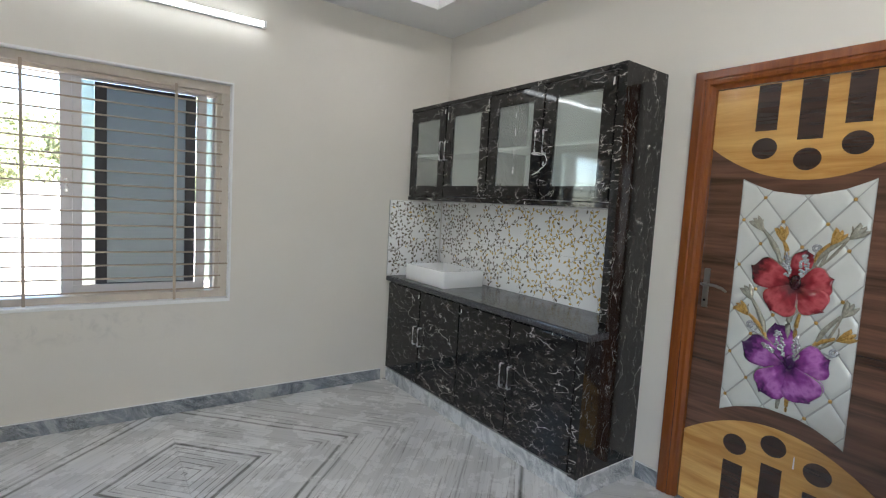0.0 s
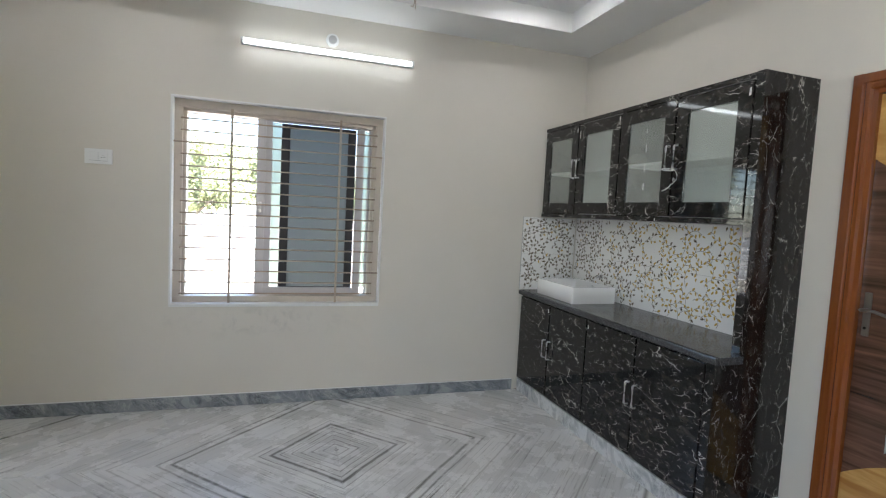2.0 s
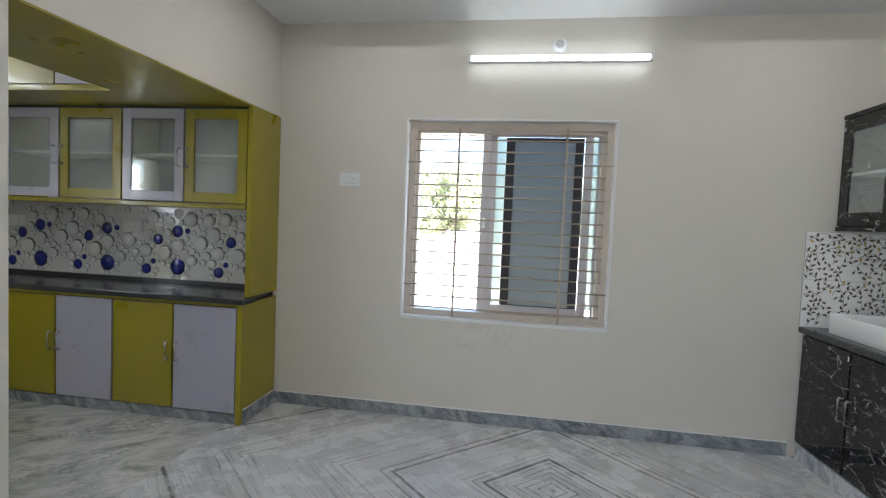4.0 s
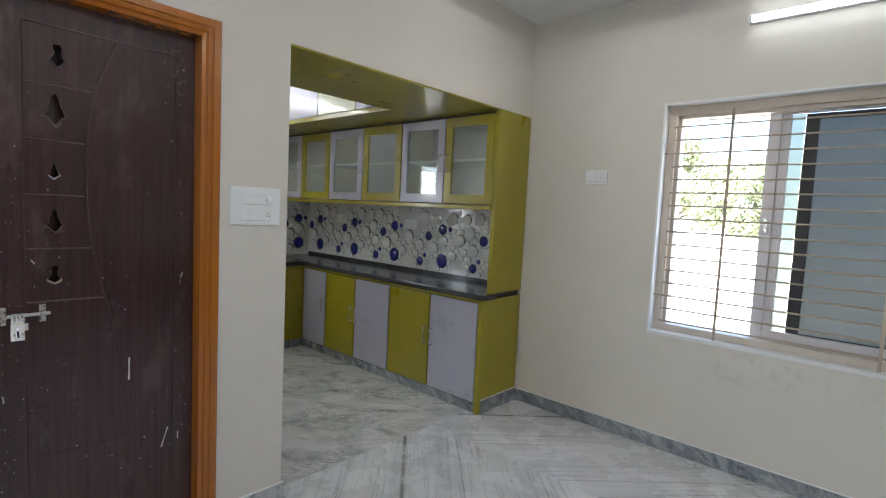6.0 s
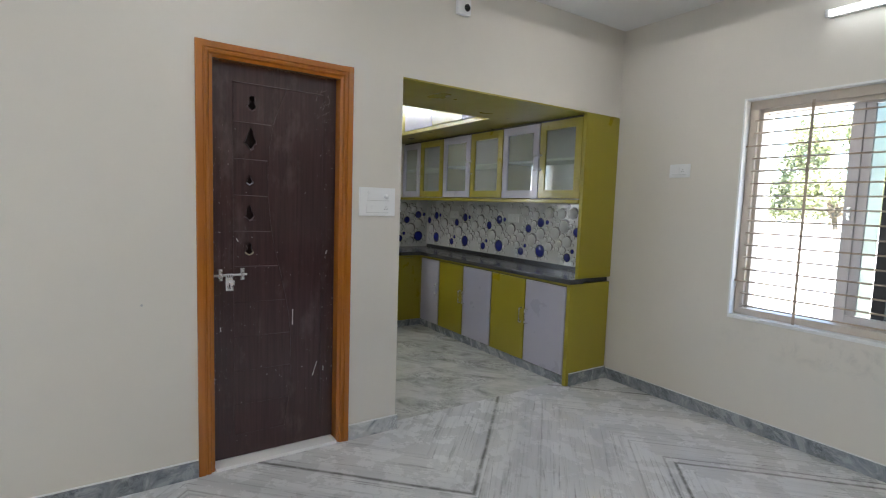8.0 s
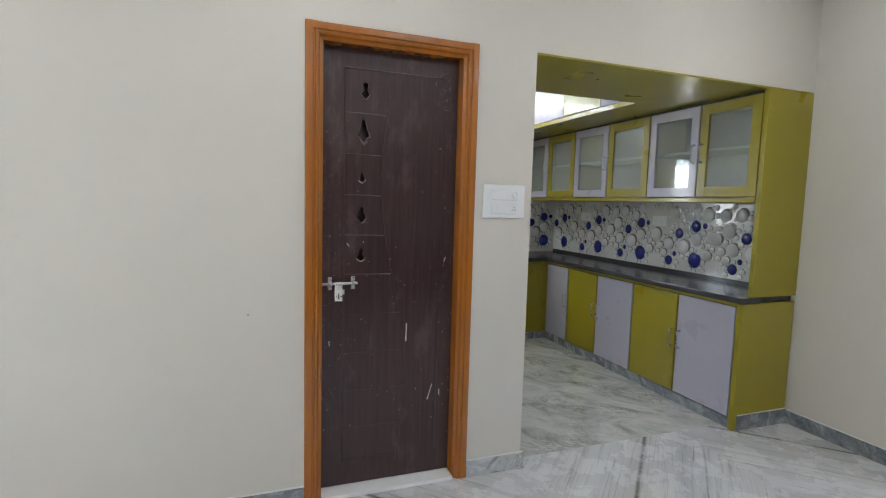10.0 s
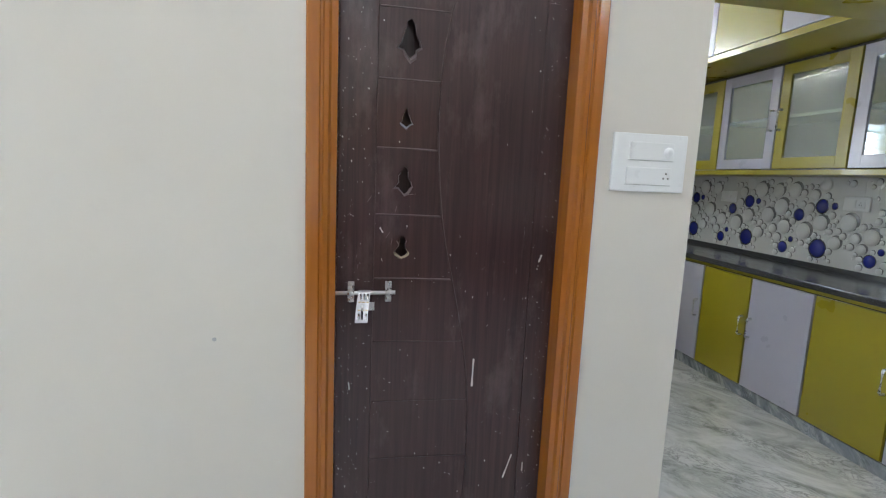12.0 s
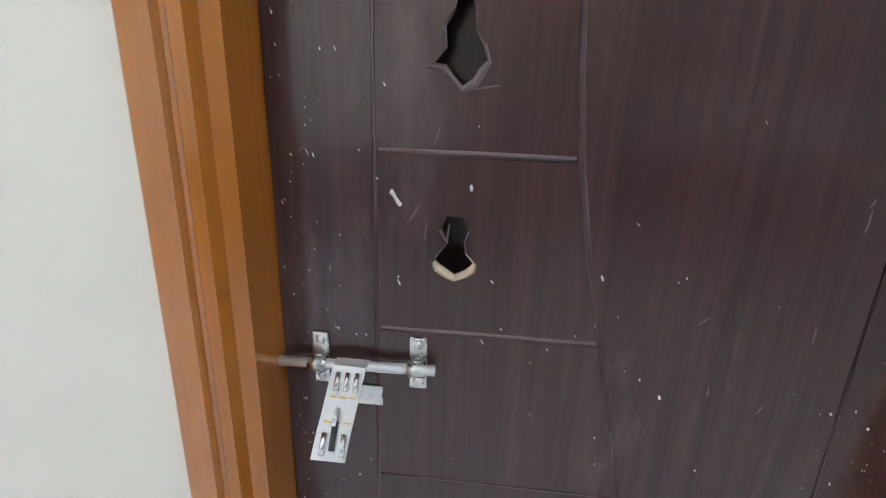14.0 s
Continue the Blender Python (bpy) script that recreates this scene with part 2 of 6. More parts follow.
def granite_mat():
    m, nt, b = material("polished_dark_granite", (0.05, 0.05, 0.05), 0.14)
    v = coords(nt)
    n = noise_tex(nt, v, 160.0, 3, 0.7)
    col = ramp(nt, n, [(0.35, (0.022, 0.022, 0.024)), (0.55, (0.055, 0.055, 0.058)), (0.72, (0.15, 0.15, 0.15))])
    nt.links.new(col, b.inputs["Base Color"])
    nt.links.new(maths(nt, "ADD", maths(nt, "MULTIPLY", noise_tex(nt, v, 6.0), 0.25), 0.08), b.inputs["Roughness"])
    return m


def black_marble_mat(name, stretch, shine, amount=1.0):
    """Black laminate printed with short broken white marble veins, shifted from piece to piece."""
    m, nt, b = material(name, (0.01, 0.009, 0.009), 0.12)
    v0 = coords(nt, stretch)
    off = nt.nodes.new("ShaderNodeVectorMath")
    off.operation = "SCALE"
    off.inputs[0].default_value = (7.0, 11.0, 5.0)
    nt.links.new(nt.nodes.new("ShaderNodeObjectInfo").outputs["Random"], off.inputs["Scale"])
    sh = nt.nodes.new("ShaderNodeVectorMath")
    sh.operation = "ADD"
    nt.links.new(v0, sh.inputs[0])
    nt.links.new(off.outputs[0], sh.inputs[1])
    v = sh.outputs[0]
    wob = node(nt, "ShaderNodeTexNoise", Scale=7.0, Detail=4.0, Roughness=0.6)
    nt.links.new(v, wob.inputs["Vector"])
    sc = nt.nodes.new("ShaderNodeVectorMath")
    sc.operation = "SCALE"
    sc.inputs["Scale"].default_value = 0.12
    nt.links.new(wob.outputs["Color"], sc.inputs[0])
    tc = nt.nodes.new("ShaderNodeVectorMath")
    tc.operation = "ADD"
    nt.links.new(v, tc.inputs[0])
    nt.links.new(sc.outputs[0], tc.inputs[1])
    total = None
    for scale, width, lo, weight in ((6.2, 0.010, 0.525, 0.85 * amount), (12.0, 0.014, 0.535, 0.70 * amount), (27.0, 0.024, 0.55, 0.42 * amount)):
        vo = nt.nodes.new("ShaderNodeTexVoronoi")
        vo.feature = "DISTANCE_TO_EDGE"
        vo.inputs["Scale"].default_value = scale
        nt.links.new(tc.outputs[0], vo.inputs["Vector"])
        line = ramp(nt, vo.outputs["Distance"], [(0.0, grey(weight)), (width * 0.6, grey(0.45 * weight)), (width * 1.8, grey(0))])
        mask = ramp(nt, noise_tex(nt, v, scale * 1.05, 3, 0.55), [(lo, grey(0)), (lo + 0.08, grey(1))])
        one = mix(nt, 1.0, line, mask, "MULTIPLY")
        total = one if total is None else mix(nt, 1.0, total, one, "LIGHTEN")
    cloud = ramp(nt, noise_tex(nt, v, 12.0, 7, 0.72), [(0.38, (0.0045, 0.0041, 0.0040)), (0.55, (0.0145, 0.0125, 0.0112)), (0.76, (0.075, 0.064, 0.055))])
    col = mix(nt, total, cloud, (0.72, 0.69, 0.64))
    b.inputs["Specular IOR Level"].default_value = 0.42
    nt.links.new(col, b.inputs["Base Color"])
    nt.links.new(maths(nt, "ADD", maths(nt, "MULTIPLY", noise_tex(nt, v, 9.0), 0.07), shine), b.inputs["Roughness"])
    return m


def diamond_marble_mat():
    """Bookmatched grey-veined white marble: the veins make nested diamonds round each meeting of four slabs."""
    m, nt, b = material("bookmatched_marble", (0.6, 0.6, 0.59), 0.16)
    p = nt.nodes.new("ShaderNodeNewGeometry").outputs["Position"]
    sep = nt.nodes.new("ShaderNodeSeparateXYZ")
    nt.links.new(p, sep.inputs[0])
    ax = maths(nt, "ABSOLUTE", maths(nt, "SUBTRACT", sep.outputs[0], 2.0))
    fold = maths(nt, "FLOORED_MODULO", maths(nt, "SUBTRACT", sep.outputs[1], 1.6), 2.3)
    ay = maths(nt, "ABSOLUTE", maths(nt, "SUBTRACT", fold, 1.15))
    u = maths(nt, "ADD", ax, ay)
    w = maths(nt, "SUBTRACT", ax, ay)
    comb = nt.nodes.new("ShaderNodeCombineXYZ")
    nt.links.new(u, comb.inputs[0])
    nt.links.new(maths(nt, "MULTIPLY", w, 0.032), comb.inputs[1])
    vec = comb.outputs[0]
    broad = noise_tex(nt, vec, 3.2, 5, 0.6, 0.15)
    fine = noise_tex(nt, vec, 16.0, 6, 0.68, 0.25)
    hair = noise_tex(nt, vec, 46.0, 5, 0.7, 0.2)
    col = ramp(nt, broad, [(0.30, (0.47, 0.48, 0.49)), (0.48, (0.61, 0.615, 0.615)), (0.68, (0.69, 0.69, 0.68))])
    col = mix(nt, ramp(nt, fine, [(0.33, grey(0.50)), (0.45, grey(0.0))]), col, (0.33, 0.335, 0.345))
    col = mix(nt, ramp(nt, hair, [(0.36, grey(0.55)), (0.45, grey(0.0))]), col, (0.25, 0.25, 0.25))
    # a few strong dark veins, broken along their length
    comb2 = nt.nodes.new("ShaderNodeCombineXYZ")
    nt.links.new(u, comb2.inputs[0])
    nt.links.new(maths(nt, "MULTIPLY", w, 0.02), comb2.inputs[1])
    strong = noise_tex(nt, comb2.outputs[0], 7.0, 2, 0.5, 0.05)
    band = maths(nt, "ABSOLUTE", maths(nt, "SUBTRACT", strong, 0.5))
    line = ramp(nt, band, [(0.0, grey(0.9)), (0.004, grey(0.6)), (0.010, grey(0))])
    keep = ramp(nt, noise_tex(nt, p, 3.0, 5, 0.7), [(0.46, grey(0)), (0.60, grey(0.85))])
    col = mix(nt, mix(nt, 1.0, line, keep, "MULTIPLY"), col, (0.11, 0.105, 0.10))
    # nested outlines round the heart of each diamond, and two strong outer ones
    wav = maths(nt, "ADD", u, maths(nt, "MULTIPLY", maths(nt, "SUBTRACT", noise_tex(nt, p, 2.2, 4, 0.6), 0.5), 0.035))
    near = ramp(nt, u, [(0.0, grey(1)), (0.42, grey(0.9)), (0.56, grey(0.0))])
    ring = maths(nt, "ABSOLUTE", maths(nt, "SINE", maths(nt, "MULTIPLY", maths(nt, "ADD", wav, maths(nt, "MULTIPLY", broad, 0.10)), 52.0)))
    rline = ramp(nt, ring, [(0.0, grey(0.95)), (0.20, grey(0.55)), (0.42, grey(0))])
    keep2 = ramp(nt, noise_tex(nt, p, 7.0, 5, 0.7), [(0.34, grey(0.12)), (0.52, grey(1))])
    col = mix(nt, mix(nt, 1.0, mix(nt, 1.0, rline, near, "MULTIPLY"), keep2, "MULTIPLY"), col, (0.15, 0.147, 0.14))
    for at, half, weight in ((0.36, 0.008, 1.0), (0.87, 0.009, 1.0), (0.945, 0.006, 0.85), (1.17, 0.005, 0.6), (1.90, 0.005, 0.5), (2.34, 0.010, 1.0)):
        gap = maths(nt, "ABSOLUTE", maths(nt, "SUBTRACT", wav, at))
        one = ramp(nt, gap, [(0.0, grey(weight)), (half, grey(weight * 0.7)), (half * 2.2, grey(0))])
        keep3 = ramp(nt, noise_tex(nt, p, 2.6 + at, 6, 0.72), [(0.34, grey(0.15)), (0.46, grey(1))])
        col = mix(nt, mix(nt, 1.0, one, keep3, "MULTIPLY"), col, (0.10, 0.098, 0.092))
    stain = ramp(nt, noise_tex(nt, p, 1.3, 5, 0.65), [(0.45, grey(0)), (0.75, grey(0.35))])
    col = mix(nt, stain, col, (0.52, 0.51, 0.49))
    nt.links.new(col, b.inputs["Base Color"])
    nt.links.new(maths(nt, "ADD", maths(nt, "MULTIPLY", noise_tex(nt, p, 4.0, 5, 0.7), 0.34), 0.10), b.inputs["Roughness"])
    bump(nt, b, fine, 0.04, 0.001)
    return m


def cloudy_marble_mat(name, vein, pale, mid, scale, stretch, turn, rough=0.15):
    m, nt, b = material(name, pale, rough)
    mp = nt.nodes.new("ShaderNodeMapping")
    mp.inputs["Scale"].default_value = stretch
    nt.links.new(coords(nt, (1, 1, 1), turn, True), mp.inputs["Vector"])
    v = mp.outputs["Vector"]
    n1 = noise_tex(nt, v, scale, 8, 0.66, 1.6)
    n2 = noise_tex(nt, v, scale * 2.6, 7, 0.7, 2.2)
    col = ramp(nt, n1, [(0.30, vein), (0.44, mid), (0.58, pale), (0.75, mid)])
    band = maths(nt, "ABSOLUTE", maths(nt, "SUBTRACT", n2, 0.5))
    line = ramp(nt, band, [(0.0, grey(0.75)), (0.02, grey(0.35)), (0.05, grey(0))])
    keep = ramp(nt, noise_tex(nt, v, scale * 0.8, 4), [(0.45, grey(0)), (0.62, grey(1))])
    col = mix(nt, mix(nt, 1.0, line, keep, "MULTIPLY"), col, tuple(c * 0.45 for c in vein))
    nt.links.new(col, b.inputs["Base Color"])
    nt.links.new(maths(nt, "ADD", maths(nt, "MULTIPLY", n1, 0.25), rough - 0.06), b.inputs["Roughness"])
    return m


def glass_mat(name, tint, rough, see, coat=1.0, level=0.5):
    """A pane: tinted transmission under a clear glossy face."""
    m, nt, b = material(name, tint, rough)
    b.inputs["Transmission Weight"].default_value = see
    b.inputs["IOR"].default_value = 1.45
    b.inputs["Specular IOR Level"].default_value = level
    b.inputs["Coat Weight"].default_value = coat
    b.inputs["Coat Roughness"].default_value = 0.012
    v = coords(nt)
    nt.links.new(mix(nt, noise_tex(nt, v, 5.0, 5, 0.65), tuple(c * 0.93 for c in tint), tuple(min(1, c * 1.06) for c in tint)), b.inputs["Base Color"])
    return m


def lamp_mat(name, colour, strength):
    m, nt, b = material(name, colour, 0.4)
    b.inputs["Emission Color"].default_value = (*colour, 1)
    b.inputs["Emission Strength"].default_value = strength
    return m


MAT["granite"] = granite_mat()
MAT["black_marble"] = black_marble_mat("black_marble_laminate", (1.5, 0.75, 1.5), 0.015)
MAT["black_marble_tall"] = black_marble_mat("black_marble_laminate_upright", (1.5, 1.5, 0.8), 0.05, 0.75)
MAT["floor"] = diamond_marble_mat()
MAT["kitchen_floor"] = cloudy_marble_mat("green_veined_marble", (0.27, 0.28, 0.25), (0.66, 0.655, 0.63), (0.50, 0.50, 0.47), 2.3, (1.7, 0.8, 1), (0, 0, 0.9))
MAT["skirting"] = cloudy_marble_mat("blue_grey_skirting_marble", (0.085, 0.10, 0.125), (0.36, 0.38, 0.40), (0.235, 0.255, 0.28), 5.5, (1.5, 1.5, 0.16), (0.75, 0.75, 0.0), 0.2)
MAT["skirting_pale"] = cloudy_marble_mat("pale_skirting_marble", (0.24, 0.26, 0.28), (0.60, 0.61, 0.61), (0.47, 0.485, 0.495), 5.5, (1.5, 1.5, 0.16), (0.75, 0.75, 0.0), 0.2)
MAT["frosted"] = glass_mat("frosted_cabinet_glass", (0.76, 0.82, 0.77), 0.06, 0.84, 1.0, 0.02)
MAT["window_glass"] = glass_mat("tinted_window_glass", (0.076, 0.084, 0.086), 0.70, 0.70, 0.0, 0.3)
MAT["sash_glass"] = glass_mat("greenish_sash_glass", (0.24, 0.28, 0.25), 0.55, 0.9, 0.0)
MAT["tube"] = lamp_mat("tube_glow", (0.97, 1.0, 0.98), TUBE_POWER)
MAT["kitchen_tube"] = lamp_mat("kitchen_tube_glow", (0.97, 1.0, 0.98), KITCHEN_TUBE_POWER)
MAT["spot"] = lamp_mat("downlight_glow", (1.0, 0.965, 0.93), SPOT_POWER)


# ---- mesh helpers ----
def box(bm, x0, x1, y0, y1, z0, z1, bevel=0.0):
    vs = [bm.verts.new((x, y, z)) for z in (z0, z1) for y in (y0, y1) for x in (x0, x1)]
    faces = [bm.faces.new([vs[i] for i in q]) for q in ((0, 2, 3, 1), (4, 5, 7, 6), (0, 1, 5, 4), (2, 6, 7, 3), (0, 4, 6, 2), (1, 3, 7, 5))]
    if bevel > 0:
        edges = {e for fc in faces for e in fc.edges}
        bmesh.ops.bevel(bm, geom=list(edges), offset=bevel, segments=2, affect="EDGES", profile=0.6)
    return bm


def boxed(*args, **kw):
    return box(bmesh.new(), *args, **kw)


def rod(bm, a, b, r, sides=10, caps=True):
    a, b = Vector(a), Vector(b)
    q = (b - a).to_track_quat("Z", "Y")
    rings = []
    for p in (a, b):
        rings.append([bm.verts.new(p + q @ Vector((r * math.cos(2 * math.pi * k / sides), r * math.sin(2 * math.pi * k / sides), 0))) for k in range(sides)])
    for k in range(sides):
        bm.faces.new((rings[0][k], rings[0][(k + 1) % sides], rings[1][(k + 1) % sides], rings[1][k]))
    if caps:
        bm.faces.new(rings[0][::-1])
        bm.faces.new(rings[1])
    return bm


def tube_path(bm, pts, r, sides=8):
    """A swept round wire through points; r may be a list, one radius a point."""
    pts = [Vector(p) for p in pts]
    rings = []
    for i, p in enumerate(pts):
        way = (pts[min(i + 1, len(pts) - 1)] - pts[max(i - 1, 0)]).normalized()
        q = way.to_track_quat("Z", "Y")
        rr = r[i] if isinstance(r, (list, tuple)) else r
        rings.append([bm.verts.new(p + q @ Vector((rr * math.cos(2 * math.pi * k / sides), rr * math.sin(2 * math.pi * k / sides), 0))) for k in range(sides)])
    for a, b in zip(rings, rings[1:]):
        for k in range(sides):
            bm.faces.new((a[k], a[(k + 1) % sides], b[(k + 1) % sides], b[k]))
    bm.faces.new(rings[0][::-1])
    bm.faces.new(rings[-1])
    return bm


def outline_slab(bm, pts, to3d, d0, d1):
    """A slab with a closed outline of (u, v) points, from depth d0 to d1."""
    back = [bm.verts.new(to3d(u, v, d0)) for u, v in pts]
    front = [bm.verts.new(to3d(u, v, d1)) for u, v in pts]
    bm.faces.new(front)
    bm.faces.new(back[::-1])
    n = len(pts)
    for i in range(n):
        bm.faces.new((back[i], back[(i + 1) % n], front[(i + 1) % n], front[i]))
    return bm


def finish(bm, name, mat, smooth=False):
    bmesh.ops.recalc_face_normals(bm, faces=bm.faces)
    me = bpy.data.meshes.new(name)
    bm.to_mesh(me)
    bm.free()
    if mat:
        me.materials.append(mat)
    if smooth:
        for p in me.polygons:
            p.use_smooth = True
    return me


def part(name, bm, mat, parent, label="", smooth=False):
    ob = new(name, finish(bm, name, mat, smooth))
    if parent is not None:
        ob.parent = parent
    if label:
        ob["label"] = label
    return ob


def thing(name, label, category, m=None, group=""):
    ob = new(name)
    ob.empty_display_size = 0.1
    if m is not None:
        ob.matrix_world = m
    return tagged(ob, label, category, group)


def structure(name, bm, mat, label, category, m=None):
    ob = part(name, bm, mat, None)
    if m is not None:
        ob.matrix_world = m
    return tagged(ob, label, category, kind="structure")


def grid_wall(us, vs, holes, to3d, d0, d1):
    """A slab over the grid lines us x vs with rectangular holes (u0, u1, v0, v1), closed all round."""
    bm = bmesh.new()
    us, vs = sorted(us), sorted(vs)
    cache = {}

    def vert(i, j, d):
        if (i, j, d) not in cache:
            cache[(i, j, d)] = bm.verts.new(to3d(us[i], vs[j], (d0, d1)[d]))
        return cache[(i, j, d)]

    def solid(i, j):
        if not (0 <= i < len(us) - 1 and 0 <= j < len(vs) - 1):
            return False
        u, v = 0.5 * (us[i] + us[i + 1]), 0.5 * (vs[j] + vs[j + 1])
        return not any(a < u < b and c < v < d for a, b, c, d in holes)

    for i in range(len(us) - 1):
        for j in range(len(vs) - 1):
            if not solid(i, j):
                continue
            bm.faces.new([vert(i, j, 1), vert(i + 1, j, 1), vert(i + 1, j + 1, 1), vert(i, j + 1, 1)])
            bm.faces.new([vert(i, j, 0), vert(i, j + 1, 0), vert(i + 1, j + 1, 0), vert(i + 1, j, 0)])
            for di, dj, (a, b) in ((-1, 0, ((0, 0), (0, 1))), (1, 0, ((1, 0), (1, 1))), (0, -1, ((0, 0), (1, 0))), (0, 1, ((0, 1), (1, 1)))):
                if not solid(i + di, j + dj):
                    p, q = (i + a[0], j + a[1]), (i + b[0], j + b[1])
                    bm.faces.new([vert(*p, 0), vert(*q, 0), vert(*q, 1), vert(*p, 1)])
    return bm


# ---- the room ----
N, E, H = 3.55, 4.02, 2.765
SOUTH = -3.2
EAST = pose(E, N, 0, 0, 0, 1.2)
DOOR_Y0, DOOR_Y1 = 0.511, 1.293
KIT_Y0 = 1.60
KW, KS = -2.85, 0.1


def along_x(y):
    return lambda u, v, d: (u, y + d, v)


def along_y(x):
    return lambda u, v, d: (x + d, u, v)


WIN = (0.943, 2.362, 0.707, 2.104)
KWIN = (0.50, 1.06, 1.08, 2.06)
structure("wall_north", grid_wall([KW - 0.2, E + 0.3, WIN[0], WIN[1]], [-0.1, 3.1, WIN[2], WIN[3]], [WIN], along_x(N), 0.23, 0.0), MAT["wall"],
          "cream painted plaster wall with one barred window", "wall")
structure("wall_west", grid_wall([SOUTH, N, ADDED_WINDOW[0], ADDED_WINDOW[1], DOOR_Y0 + 0.03, DOOR_Y1 - 0.03, KIT_Y0], [-0.1, ADDED_WINDOW[2], 2.07, 2.104, ADDED_WINDOW[3], 3.1],
                                 [ADDED_WINDOW, (DOOR_Y0 + 0.03, DOOR_Y1 - 0.03, -0.05, 2.07), (KIT_Y0, N + 1, -0.2, 2.104)], along_y(0.0), -0.14, 0.0), MAT["wall"],
          "cream painted plaster wall with a doorway and a kitchen opening", "wall")
structure("wall_east", grid_wall([-6.85, 0.25, -3.028, -2.108], [-0.1, 2.09, 3.1], [(-3.028, -2.108, -0.05, 2.09)], along_y(0.0), 0.2, 0.0), MAT["wall"],
          "cream painted plaster wall with a doorway", "wall", EAST)
structure("wall_south", boxed(-0.14, E + 0.5, SOUTH - 0.2, SOUTH, -0.1, 3.1), MAT["wall"], "cream painted plaster wall", "wall")
floor = structure("floor", boxed(-0.09, E + 0.42, SOUTH, N, -0.1, -0.003), MAT["tile_grout"], "bookmatched grey-veined white marble floor in diamonds", "floor")
_xs, _ys = [-0.09, 2.0, E + 0.42], [SOUTH, -1.85, -0.70, 0.45, 1.60, 2.75, N]
for _a, _b in zip(_xs, _xs[1:]):
    for _c, _d in zip(_ys, _ys[1:]):
        part("slab", boxed(_a + 0.0006, _b - 0.0006, _c + 0.0006, _d - 0.0006, -0.003, 0.0), MAT["floor"], floor)
structure("kitchen_floor", boxed(KW, -0.0902, KS, N, -0.1, 0.0), MAT["kitchen_floor"], "polished white marble kitchen floor with green-grey veins", "floor")

TRAY = (0.42, 3.60, -1.9, 3.13)
structure("ceiling", grid_wall([-0.14, E + 0.45, TRAY[0], TRAY[1]], [SOUTH, N, TRAY[2], TRAY[3]], [TRAY], lambda u, v, d: (u, v, d), H, H + 0.14), MAT["ceiling"],
          "white false ceiling with a recessed rectangular tray", "ceiling")
structure("ceiling_tray", boxed(TRAY[0] - 0.1, TRAY[1] + 0.1, TRAY[2] - 0.1, TRAY[3] + 0.1, H + 0.14, H + 0.2), MAT["ceiling"], "white recessed ceiling panel", "ceiling")
# kitchen shell
structure("wall_kitchen_west", grid_wall([KS, N, KWIN[0], KWIN[1]], [-0.1, 3.1, KWIN[2], KWIN[3]], [KWIN], along_y(KW), -0.2, 0.0), MAT["wall"],
          "cream painted kitchen wall with a window", "wall")
structure("wall_kitchen_south", boxed(KW - 0.2, -0.14, KS - 0.15, KS, -0.1, 3.1), MAT["wall"], "cream painted kitchen wall", "wall")
structure("ceiling_kitchen", boxed(KW, -0.14, KS, N, 2.9, 3.0), MAT["ceiling"], "white kitchen ceiling", "ceiling")
structure("wall_washroom", grid_wall([KS, 1.45, 0.2, 1.3], [0.0, 2.9], [], along_y(-1.15), -0.1, 0.0), MAT["wall"], "cream painted partition wall", "wall")
structure("wall_washroom_side", boxed(-1.15, -0.14, 1.45, 1.55, 0.0, 2.9), MAT["wall"], "cream painted partition wall", "wall")


def skirting(name, x0, x1, y0, y1, h=0.086, m=None, stone="skirting"):
    sk = structure(name, boxed(x0, x1, y0, y1, 0.0, h, bevel=0.002), MAT[stone], "blue-grey streaked marble skirting" if stone == "skirting" else "pale grey marble skirting", "skirting", m)
    if name.startswith("baseboard") or name.endswith("_end"):
        part("caulk_line", boxed(x0 + 0.001, x1 - 0.001, y0 + 0.001, y1 - 0.0005, h, h + 0.005, bevel=0.001), MAT["ceiling"], sk, "white filler line")


skirting("baseboard_north", 0.013, 3.50, N - 0.012, N - 0.0005)
skirting("baseboard_pier", 0.0005, 0.012, DOOR_Y1 + 0.001, KIT_Y0 + 0.012, stone="skirting_pale")
skirting("baseboard_west", 0.0005, 0.012, SOUTH, DOOR_Y0 - 0.001)
skirting("baseboard_east", -0.012, -0.0005, -2.077, -1.945, m=EAST)



